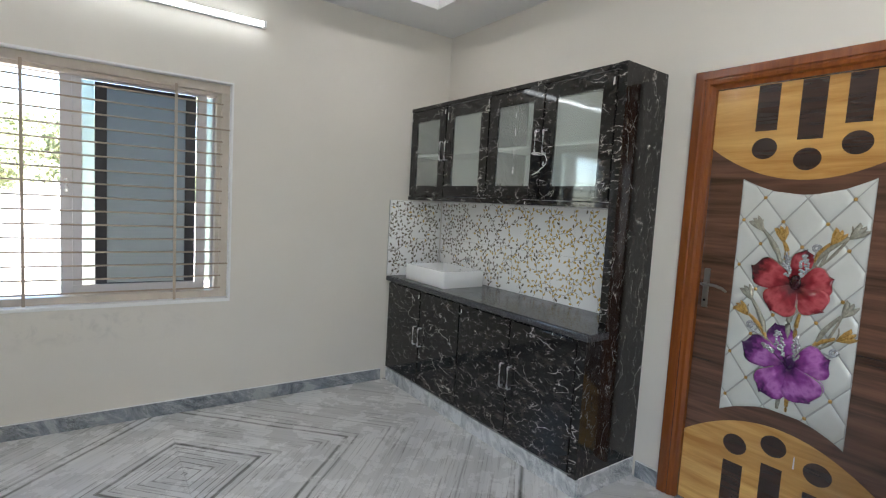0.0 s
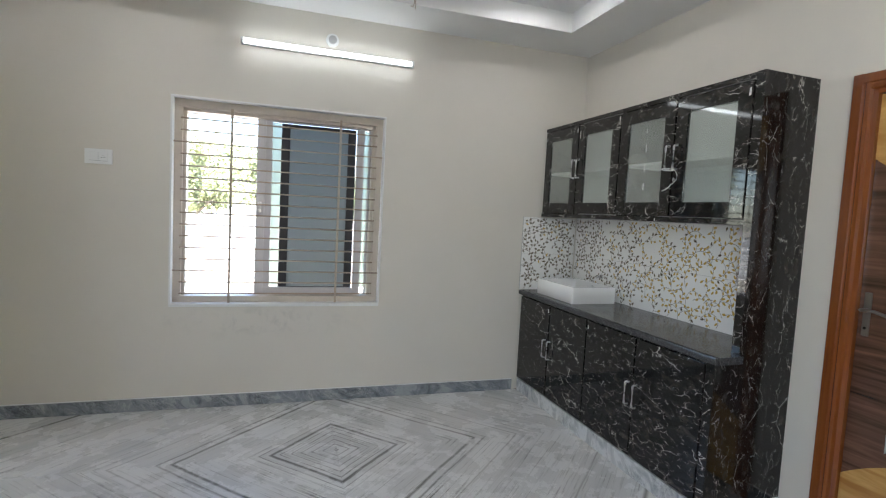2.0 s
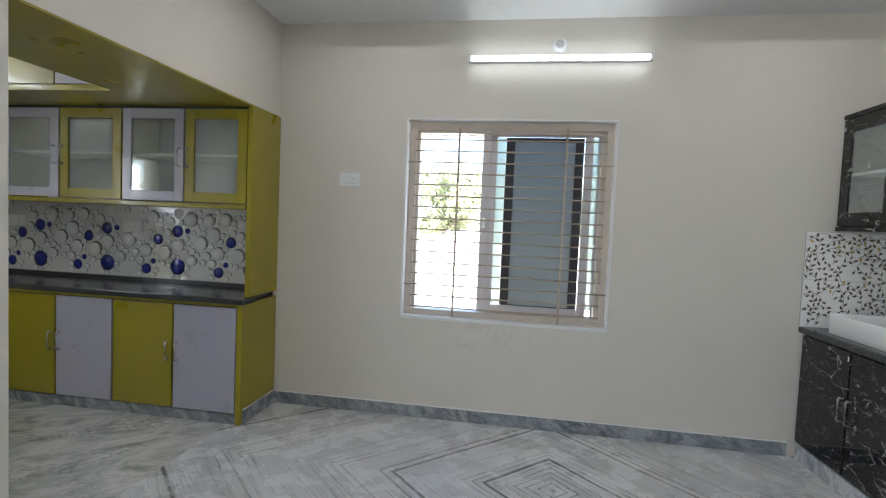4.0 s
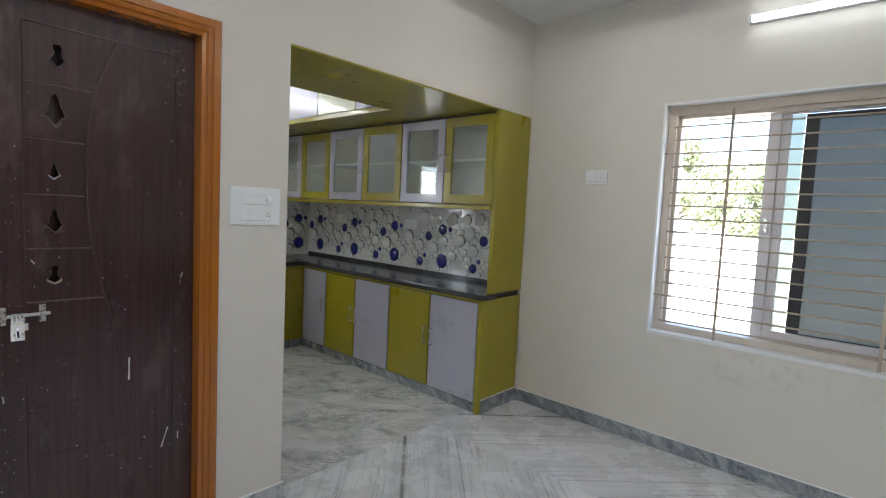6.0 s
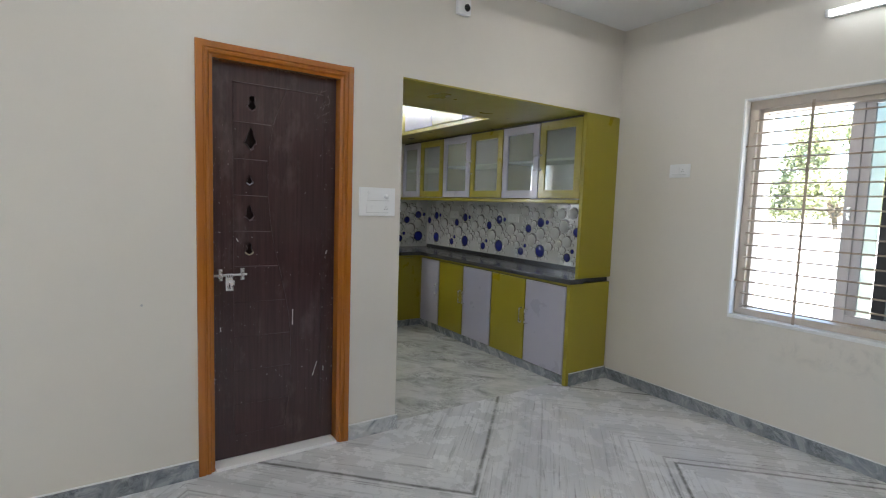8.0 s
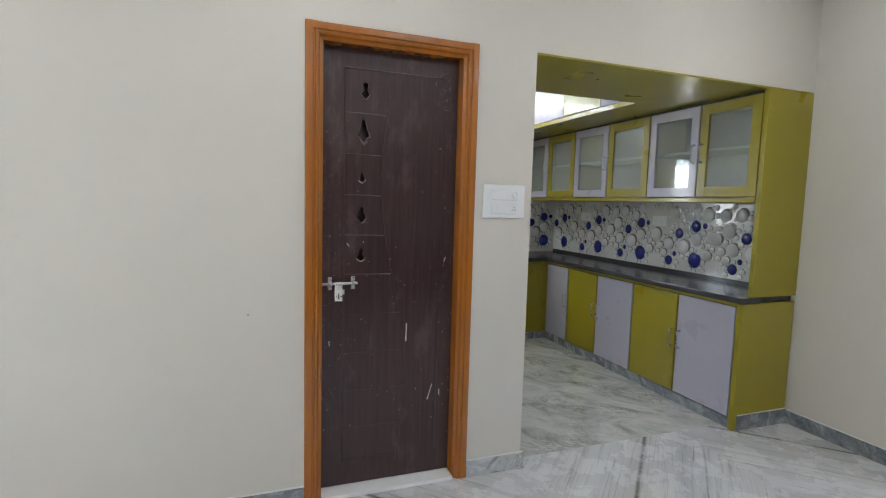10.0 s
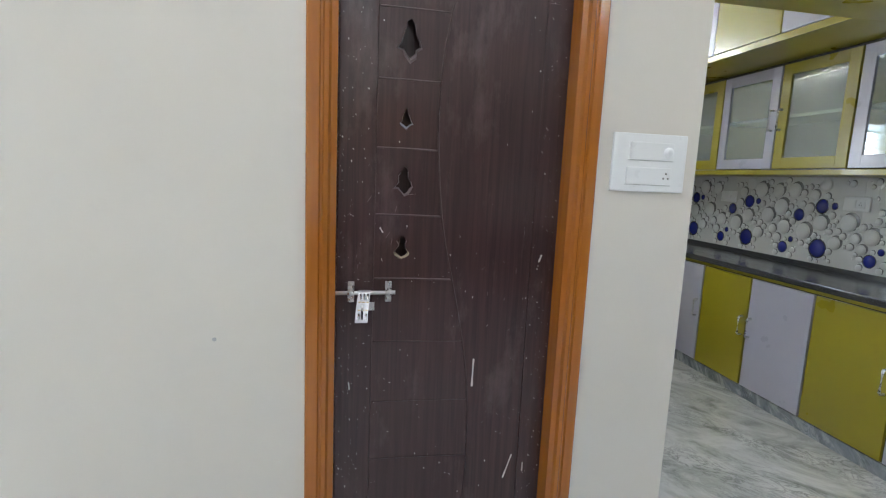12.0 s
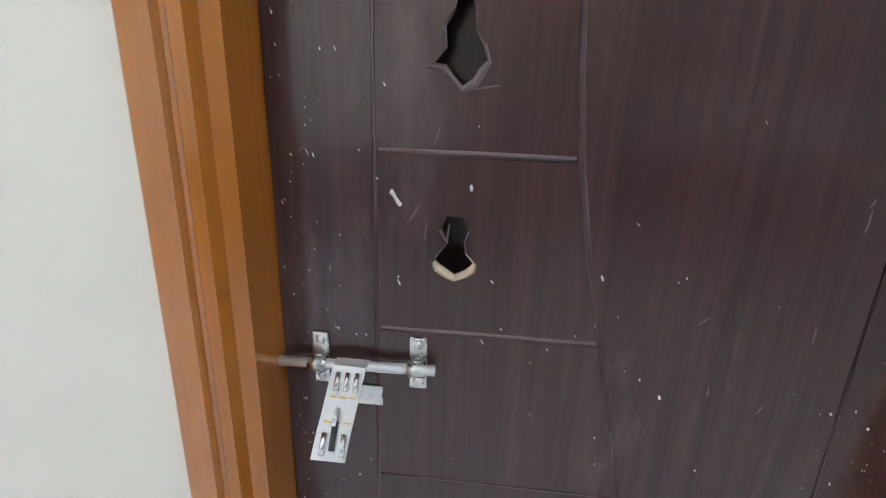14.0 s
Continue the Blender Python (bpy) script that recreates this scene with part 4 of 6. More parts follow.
def east_tiles():
    back = lambda u, v, w: (-0.012 - w, -u, v)
    run = tile_run("tiles_crockery", "white glazed tiles with winding gold and bronze leaves", 0.014, LEN - 0.042, 0.8365, 1.4395, back, EAST, 0.45, 0.30, MAT["tile_white"])
    s, l, g = bmesh.new(), bmesh.new(), bmesh.new()
    vines(s, l, g, 0.016, LEN - 0.044, 0.838, 1.437, back, 5, lambda u: min(0.95, max(0.06, (u - 0.35) * 1.0)))
    part("stems", s, MAT["stem_print"], run)["kind"] = "stuff"
    part("leaves", l, MAT["bronze_leaf"], run)["kind"] = "stuff"
    part("gilded_leaves", g, MAT["gold"], run)["kind"] = "stuff"
    wall = lambda u, v, w: (u, N - 0.012 - w, v)
    run2 = tile_run("tiles_crockery_return", "white glazed tiles with bronze leaves on the return wall", E - 0.502, E - 0.02, 0.8365, 1.432, wall, None, 0.45, 0.30, MAT["tile_white"])
    s, l, g = bmesh.new(), bmesh.new(), bmesh.new()
    vines(s, l, g, E - 0.50, E - 0.022, 0.838, 1.430, wall, 9, lambda u: 0.06)
    part("stems", s, MAT["stem_print"], run2)["kind"] = "stuff"
    part("leaves", l, MAT["bronze_leaf"], run2)["kind"] = "stuff"
    part("gilded_leaves", g, MAT["gold"], run2)["kind"] = "stuff"


east_tiles()

# cable tied round the handles of the wall cabinet
cable = tagged(new("cable"), "thin white cable knotted round the cabinet handles", "cable")
cable.matrix_world = EAST
cx = -UD - 0.032
pts = [(cx - 0.011 * math.cos(2 * math.pi * k / 22), -1.405 - 0.044 * math.sin(2 * math.pi * k / 22), 1.727 + 0.006 * math.cos(2 * math.pi * k / 22 + 0.6)) for k in range(24)]
part("cable_loop", tube_path(bmesh.new(), pts, 0.0026, 6), MAT["wire"], cable, smooth=True)
pts = [(cx, -1.449, 1.727), (cx - 0.002, -1.468, 1.712), (cx - 0.002, -1.480, 1.690), (cx - 0.001, -1.474, 1.668), (cx, -1.456, 1.656), (cx, -1.448, 1.666), (cx - 0.004, -1.456, 1.680), (cx - 0.006, -1.466, 1.668),
       (cx - 0.004, -1.458, 1.650), (cx - 0.003, -1.440, 1.645), (cx - 0.002, -1.425, 1.630), (cx - 0.001, -1.405, 1.620), (cx, -1.375, 1.612)]
part("cable_tail", tube_path(bmesh.new(), pts, 0.0024, 6), MAT["wire"], cable, smooth=True)


# ---- printed door in the east wall ----
def frame_profile(bm, to3d, u, v0, v1, side, width, out, back):
    """An upright jamb: outer flat, a bead and an inner step; side is +1 when the opening lies at larger u."""
    s = side
    prof = [(0.0, back), (0.0, out - 0.004), (0.004, out), (width * 0.42, out), (width * 0.47, out - 0.006), (width * 0.53, out - 0.006), (width * 0.58, out - 0.002),
            (width * 0.72, out - 0.004), (width * 0.80, out - 0.016), (width, out - 0.020), (width, back)]
    lo = [bm.verts.new(to3d(u + s * a, v0, w)) for a, w in prof]
    hi = [bm.verts.new(to3d(u + s * a, v1, w)) for a, w in prof]
    for i in range(len(prof)):
        j = (i + 1) % len(prof)
        bm.faces.new((lo[i], lo[j], hi[j], hi[i]))
    bm.faces.new(lo)
    bm.faces.new(hi)


def door_frame(parent, to3d, u0, u1, z1, widths, out, back, head, mat):
    width = min(widths)
    for u, s, width in ((u0, 1, widths[0]), (u1, -1, widths[1])):
        bm = bmesh.new()
        frame_profile(bm, to3d, u, 0.0, z1, s, width, out, back)
        part("jamb", bm, mat, parent)
    bm = bmesh.new()
    frame_profile(bm, lambda a, b, w: to3d(b, a, w), z1 - 0.0005, u0 + width * 0.25, u1 - width * 0.25, -1, head, out - 0.001, back)
    part("head", bm, mat, parent)


ef = lambda u, v, w: (-w, -u, v)


def build_printed_door():
    d = tagged(new("door_2"), "closed laminate door with honey wood arcs and a printed flower panel in a teak frame", "door", kind="structure")
    d.matrix_world = EAST @ pose(0, -0.013, 0)
    u0, u1, um = 2.065, 3.045, 2.555
    door_frame(d, ef, u0, u1, 2.118, (0.098, 0.098), 0.022, -0.19, 0.090, MAT["teak_dark"])
    L, R, zt = u0 + 0.100, u1 - 0.100, 2.026
    hw = (R - L) / 2
    part("leaf", boxed(0.0185, 0.055, -R, -L, 0.006, zt, 0.001), MAT["zebra"], d, "dark zebra wood laminate leaf")
    face = -0.018
    arc = lambda u, ze, zm: ze + (zm - ze) * (1 - ((u - um) / hw) ** 2)
    steps = [L + (R - L) * k / 24 for k in range(25)]
    # honey fields above and below
    pts = [(u, arc(u, 1.752, 1.603)) for u in steps] + [(R, zt - 0.002), (L, zt - 0.002)]
    part("upper_field", outline_slab(bmesh.new(), pts, ef, face - 0.001, face + 0.0025), MAT["honey"], d, "honey-coloured wood field")
    pts = [(u, arc(u, 0.362, 0.517)) for u in steps] + [(R, 0.010), (L, 0.010)]
    part("lower_field", outline_slab(bmesh.new(), pts, ef, face - 0.001, face + 0.0025), MAT["honey"], d, "honey-coloured wood field")
    disc = lambda cu, cv, r: [(cu + r * math.cos(2 * math.pi * k / 28), cv + r * 0.92 * math.sin(2 * math.pi * k / 28)) for k in range(28)]
    for cu, cv in ((2.390, 1.742), (2.558, 1.690), (2.722, 1.747), (2.403, 0.380), (2.559, 0.436), (2.727, 0.386)):
        part("inlay_disc", outline_slab(bmesh.new(), disc(cu, cv, 0.051), ef, face, face + 0.0035), MAT["wenge"], d)
    for a, b, c, e in ((2.345, 2.432, 1.820, zt - 0.004), (2.513, 2.605, 1.772, zt - 0.004), (2.674, 2.760, 1.826, zt - 0.004), (2.360, 2.446, 0.012, 0.292), (2.519, 2.602, 0.012, 0.345), (2.684, 2.772, 0.012, 0.294)):
        part("inlay_bar", outline_slab(bmesh.new(), [(a, c), (b, c), (b, e), (a, e)], ef, face, face + 0.0035), MAT["wenge"], d)
    # flower panel
    pl, pr = 2.318, 2.800
    ph = (pr - pl) / 2
    pst = [pl + (pr - pl) * k / 16 for k in range(17)]
    curve = lambda u, ze, zm: ze + (zm - ze) * (1 - ((u - 2.559) / ph) ** 2)
    pts = [(u, curve(u, 0.520, 0.596)) for u in pst] + [(u, curve(u, 1.608, 1.541)) for u in reversed(pst)]
    panel = part("flower_panel", outline_slab(bmesh.new(), pts, ef, face - 0.001, face + 0.002), MAT["quilt_seam"], d, "white quilted panel printed with red and violet flowers")
    # quilt cushions
    dw, dh = 0.1605, 0.205
    k = 0
    for i in range(-1, 5):
        for j in range(-1, 14):
            cu, cv = pl + 0.02 + i * dw + (j % 2) * dw / 2, 0.50 + j * dh / 2
            poly = [(cu, cv - dh / 2), (cu + dw / 2, cv), (cu, cv + dh / 2), (cu - dw / 2, cv)]
            poly = clip_poly(poly, lambda p: p[0] - pl - 0.001)
            poly = clip_poly(poly, lambda p: pr - 0.001 - p[0])
            poly = clip_poly(poly, lambda p: p[1] - curve(p[0], 0.522, 0.598))
            poly = clip_poly(poly, lambda p: curve(p[0], 1.606, 1.539) - p[1])
            if len(poly) < 3:
                continue
            mu, mv = sum(p[0] for p in poly) / len(poly), sum(p[1] for p in poly) / len(poly)
            bm = bmesh.new()
            tiers = []
            for f, w in ((0.955, 0.0014), (0.88, 0.0048), (0.62, 0.0076)):
                tiers.append([bm.verts.new(ef(mu + (p - mu) * f, mv + (q - mv) * f, face + w)) for p, q in poly])
            for a, b in zip(tiers, tiers[1:]):
                for n in range(len(poly)):
                    bm.faces.new((a[n], a[(n + 1) % len(poly)], b[(n + 1) % len(poly)], b[n]))
            bm.faces.new(tiers[-1])
            part("cushion", bm, MAT["quilt"], panel, smooth=True)
    for i in range(0, 4):
        for j in range(0, 12):
            cu, cv = pl + 0.02 + i * dw + (j % 2) * dw / 2, 0.50 + j * dh / 2 + dh / 2
            if pl + 0.015 < cu < pr - 0.015 and curve(cu, 0.54, 0.61) < cv < curve(cu, 1.59, 1.52):
                part("stud", dome(bmesh.new(), ef, cu, cv, face + 0.003, 0.008, 0.006, 10), MAT["gold_dull"], panel, smooth=True)
    RU, RV, PU, PV = 2.573, 1.149, 2.587, 0.804
    flower(panel, RU, RV, ((80, 0.165, 0.068), (158, 0.192, 0.094), (22, 0.142, 0.084), (322, 0.138, 0.086), (236, 0.142, 0.100)),
           ((-0.026, 0.045, -0.040, 0.135, 0.016), (0.026, 0.050, 0.030, 0.140, 0.017)), MAT["red"], MAT["red_dark"], face + 0.007)
    flower(panel, PU, PV, ((112, 0.192, 0.080), (162, 0.208, 0.096), (27, 0.154, 0.096), (234, 0.176, 0.094), (304, 0.155, 0.106)),
           ((-0.026, 0.050, -0.055, 0.150, 0.019), (0.024, 0.045, 0.020, 0.142, 0.015), (-0.065, 0.055, -0.105, 0.080, 0.011)), MAT["purple"], MAT["purple_dark"], face + 0.007)
    # stems and buds
    def stem(pts, r, mat):
        sm = []
        for a, b in zip(pts, pts[1:]):
            sm += [(a[0] + (b[0] - a[0]) * t / 5, a[1] + (b[1] - a[1]) * t / 5) for t in range(5)]
        sm.append(pts[-1])
        for _ in range(4):
            sm = [sm[0]] + [tuple((a[n] + 2 * b[n] + c[n]) / 4 for n in (0, 1)) for a, b, c in zip(sm, sm[1:], sm[2:])] + [sm[-1]]
        part("stem", tube_path(bmesh.new(), [ef(u, v, face + 0.008) for u, v in sm], [r * (0.6 + 0.4 * math.sin(math.pi * i / (len(sm) - 1))) for i in range(len(sm))], 6), mat, panel, smooth=True)
    def bud(u, v, a, size, mat):
        for s in (-0.26, 0.0, 0.26):
            b = a + s
            pts = [(0, 0), (0.30, 0.10), (0.62, 0.16), (1.0, 0.09 + 0.2 * s), (0.90, -0.05), (0.60, -0.14), (0.30, -0.09)]
            poly = [(u + size * (p * math.cos(b) - q * math.sin(b)), v + size * (p * math.sin(b) + q * math.cos(b))) for p, q in pts]
            part("bud", puff(bmesh.new(), poly, ef, face + 0.006, face + 0.014 + 0.003 * math.cos(s)), mat, panel, smooth=True)
    # each spray: foot of the stem, head of the bud, kind
    for cu, cv, sprays, scrolls in (
            (RU, RV, ((-0.065, 0.090, -0.146, 0.235, "pearl"), (-0.050, 0.110, -0.062, 0.190, "gold_dull"), (0.060, 0.100, 0.105, 0.195, "gold_dull"), (0.050, 0.085, 0.162, 0.225, "pearl")), ((0.060, 0.170, 0.04, 0.10),)),
            (PU, PV, ((-0.105, 0.090, -0.175, 0.265, "pearl"), (-0.100, 0.095, -0.182, 0.195, "gold_dull"), (0.080, 0.100, 0.155, 0.255, "pearl"), (0.070, 0.105, 0.145, 0.160, "gold_dull")), ((-0.172, 0.148, -0.10, 0.10), (0.145, 0.100, 0.08, 0.10)))):
        for du, dv, eu, ev, kind in sprays:
            way = 1 if eu > du else -1
            stem([(cu + du, cv + dv), (cu + 0.6 * du + 0.4 * eu - 0.012 * way, cv + 0.5 * (dv + ev)), (cu + eu, cv + ev)], 0.0105, MAT[kind])
            stem([(cu + du + 0.016, cv + dv), (cu + 0.5 * (du + eu) + 0.010, cv + 0.5 * (dv + ev) - 0.012), (cu + eu + 0.004, cv + ev)], 0.0060, MAT["pearl"])
            bud(cu + eu, cv + ev - 0.01, math.atan2(0.8 * (ev - dv), eu - du), 0.078, MAT[kind])
            stem([(cu + eu + 0.003, cv + ev), (cu + eu + 0.010 * way, cv + ev + 0.025), (cu + eu + 0.006 * way, cv + ev + 0.045)], 0.0036, MAT["stem_print"])
        for su, sv, fu, fv in scrolls:
            ring = [(cu + su + (0.018 - 0.0005 * n) * math.cos(0.5 * n), cv + sv + (0.018 - 0.0005 * n) * math.sin(0.5 * n)) for n in range(28)]
            part("scroll", tube_path(bmesh.new(), [ef(u, v, face + 0.009) for u, v in ring], 0.0032, 6), MAT["silver"], panel, smooth=True)
            stem([(cu + su, cv + sv - 0.018), (cu + 0.5 * (su + fu), cv + 0.5 * (sv + fv) - 0.01), (cu + fu, cv + fv)], 0.0042, MAT["silver"])
    stem([(RU + 0.010, 1.07), (2.560, 1.00), (2.570, 0.92)], 0.012, MAT["pearl"])
    stem([(RU + 0.030, 1.05), (2.590, 0.98), (2.595, 0.90)], 0.009, MAT["gold_dull"])
    stem([(2.575, 0.76), (2.560, 0.68), (2.556, 0.610)], 0.010, MAT["pearl"])
    stem([(2.588, 0.75), (2.590, 0.67), (2.590, 0.608)], 0.009, MAT["gold_dull"])
    # lever handle
    hp = part("handle_plate", boxed(face * 0 + 0.008, 0.0175, -2.214, -2.186, 0.99, 1.18, 0.004), MAT["dark_metal"], d, "narrow dull metal lock plate")
    part("lever", tube_path(bmesh.new(), [(0.010, -2.200, 1.105), (-0.030, -2.200, 1.105), (-0.040, -2.215, 1.106), (-0.042, -2.26, 1.108), (-0.040, -2.300, 1.098), (-0.036, -2.318, 1.085)], [0.0075, 0.0075, 0.0075, 0.007, 0.0065, 0.005], 10), MAT["dark_metal"], hp, smooth=True)
    part("keyhole", rod(bmesh.new(), (0.006, -2.200, 1.025), (0.0085, -2.200, 1.025), 0.006, 12), MAT["black_plastic"], hp)
    part("paint_run", outline_slab(bmesh.new(), [(2.638, 0.372), (2.644, 0.372), (2.643, 0.425), (2.639, 0.425)], ef, face + 0.0025, face + 0.004), MAT["paint_speck"], d)
    part("threshold", boxed(-0.02, 0.19, -u1 + 0.1, -u0 - 0.1, 0.0005, 0.006), MAT["skirting"], d)


def clip_poly(poly, inside):
    out = []
    for a, b in zip(poly, poly[1:] + poly[:1]):
        fa, fb = inside(a), inside(b)
        if fa >= 0:
            out.append(a)
        if (fa >= 0) != (fb >= 0):
            t = fa / (fa - fb)
            out.append((a[0] + (b[0] - a[0]) * t, a[1] + (b[1] - a[1]) * t))
    return out


def dome(bm, to3d, u, v, w, r, h, sides=16, tiers=4):
    rings = []
    for i in range(tiers):
        a = 0.5 * math.pi * i / tiers
        rr, hh = r * math.cos(a), h * math.sin(a)
        rings.append([bm.verts.new(to3d(u + rr * math.cos(2 * math.pi * k / sides), v + rr * math.sin(2 * math.pi * k / sides), w + hh)) for k in range(sides)])
    for a, b in zip(rings, rings[1:]):
        for k in range(sides):
            bm.faces.new((a[k], a[(k + 1) % sides], b[(k + 1) % sides], b[k]))
    bm.faces.new(rings[-1])
    return bm


def puff(bm, poly, to3d, w0, w1):
    """A soft cushion over an outline."""
    mu, mv = sum(p[0] for p in poly) / len(poly), sum(p[1] for p in poly) / len(poly)
    rings = [[bm.verts.new(to3d(mu + (p - mu) * f, mv + (q - mv) * f, w0 + (w1 - w0) * h)) for p, q in poly] for f, h in ((1.0, 0.0), (0.93, 0.45), (0.72, 0.85), (0.35, 1.0))]
    n = len(poly)
    for a, b in zip(rings, rings[1:]):
        for k in range(n):
            bm.faces.new((a[k], a[(k + 1) % n], b[(k + 1) % n], b[k]))
    bm.faces.new(rings[-1])
    return bm


def flower(parent, cu, cv, petals, stamens, light, dark, w):
    """Cupped satin petals with thin silver rims round a dark heart, and beaded stamens; petals are (degrees, length, half width)."""
    rnd = random.Random(int(cv * 1000))
    nt_, ns_ = 12, 10
    for n, (deg, size, half) in enumerate(petals):
        a0 = radians(deg)
        lift = 0.0022 * n
        bm = bmesh.new()
        grid = []
        for i in range(nt_ + 1):
            t = i / nt_
            row = []
            for j in range(ns_ + 1):
                sd = 2 * j / ns_ - 1
                wid = 0.90 * half * (0.16 + 0.95 * t ** 0.75) * math.sqrt(max(0.0, 1 - max(0.0, (t - 0.42) / 0.58) ** 2.4)) * (1 + 0.05 * math.sin(7 * t + n))
                x = size * t * (1 - 0.05 * sd * sd) + 0.004 * math.sin(4 * sd + n) * t
                z = 0.010 * math.sin(math.pi * min(1.0, t * 0.95)) * (1 - 0.55 * sd * sd) + 0.0016 * math.cos(3 * math.pi * sd + n) * t + lift
                row.append(bm.verts.new((x, wid * sd, max(0.0, z))))
            grid.append(row)
        for r0, r1 in zip(grid, grid[1:]):
            for j in range(ns_):
                bm.faces.new((r0[j], r0[j + 1], r1[j + 1], r1[j]))
        rim = [v.co.copy() for v in ([r[0] for r in grid] if n % 2 else [r[-1] for r in grid])][3:]
        bmesh.ops.remove_doubles(bm, verts=bm.verts, dist=0.0003)
        edge = [e for e in bm.edges if e.is_boundary]
        ext = bmesh.ops.extrude_edge_only(bm, edges=edge)
        for g in ext["geom"]:
            if isinstance(g, bmesh.types.BMVert):
                g.co.z = -0.003
        place = Matrix.Translation(ef(cu, cv, w)) @ Matrix(((0, 0, -1, 0), (-math.cos(a0), math.sin(a0), 0, 0), (math.sin(a0), math.cos(a0), 0, 0), (0, 0, 0, 1)))
        part("petal", bm, light, parent, smooth=True).matrix_local = place
        part("petal_rim", tube_path(bmesh.new(), [p + Vector((0, 0, 0.001)) for p in rim], [0.0008 + 0.0016 * math.sin(math.pi * k / (len(rim) - 1)) for k in range(len(rim))], 6), MAT["pearl"], parent, smooth=True).matrix_local = place
    heart = [(cu + 0.024 * math.cos(2 * math.pi * k / 12), cv + 0.02 + 0.034 * math.sin(2 * math.pi * k / 12)) for k in range(12)]
    part("heart", puff(bmesh.new(), heart, ef, w + 0.004, w + 0.020), dark, parent, smooth=True)
    for du, dv, eu, ev, wide in stamens:
        part("filament", tube_path(bmesh.new(), [ef(cu, cv, w + 0.018), ef(cu + 0.6 * du, cv + 0.6 * dv, w + 0.021), ef(cu + du, cv + dv, w + 0.021)], 0.0028, 6), dark, parent, smooth=True)
        bm = bmesh.new()
        for k in range(38):
            t = k / 37
            g = wide * math.sin(math.pi * (0.12 + 0.80 * t))
            dome(bm, ef, cu + du + (eu - du) * t + rnd.uniform(-g, g), cv + dv + (ev - dv) * t + rnd.uniform(-0.005, 0.005), w + 0.019 + rnd.uniform(0, 0.005), 0.0058, 0.0062, 8, 3)
        part("stamen", bm, MAT["silver"], parent, "cluster of silver beads", smooth=True)


build_printed_door()

# low black unit past the printed door
low = thing("low_cabinet", "low black marble-look cabinet with a grey granite top", "cabinet")
part("body", boxed(3.31, 4.10, -0.95, 0.395, 0.10, 0.745, 0.002), BLK, low)
part("door", boxed(3.292, 3.3095, -0.26, 0.350, 0.115, 0.735, 0.002), BLK, low)
part("door", boxed(3.292, 3.3095, -0.90, -0.268, 0.115, 0.735, 0.002), BLK, low)
part("plinth", boxed(3.34, 4.09, -0.94, 0.385, 0.0, 0.0998), MAT["skirting"], low)
lt = tagged(new("worktop"), "grey granite slab on the low black cabinet", "worktop")
part("slab", boxed(3.285, 4.11, -0.96, 0.405, 0.7455, 0.780, 0.006), MAT["granite"], lt)

# ---- brown door in the west wall; u runs north, w out into the room ----
wf = lambda u, v, w: (w, u, v)


def fill_with_holes(outer, holes, to3d, w_back, w_front):
    bm = bmesh.new()
    edges = []
    for loop in [outer] + holes:
        vs = [bm.verts.new(to3d(u, v, w_front)) for u, v in loop]
        edges += [bm.edges.new((vs[i], vs[(i + 1) % len(vs)])) for i in range(len(vs))]
    bmesh.ops.triangle_fill(bm, use_beauty=True, use_dissolve=False, edges=edges)
    ext = bmesh.ops.extrude_face_region(bm, geom=list(bm.faces))
    shift = Vector(to3d(0, 0, w_back)) - Vector(to3d(0, 0, w_front))
    for g in ext["geom"]:
        if isinstance(g, bmesh.types.BMVert):
            g.co += shift
    return bm


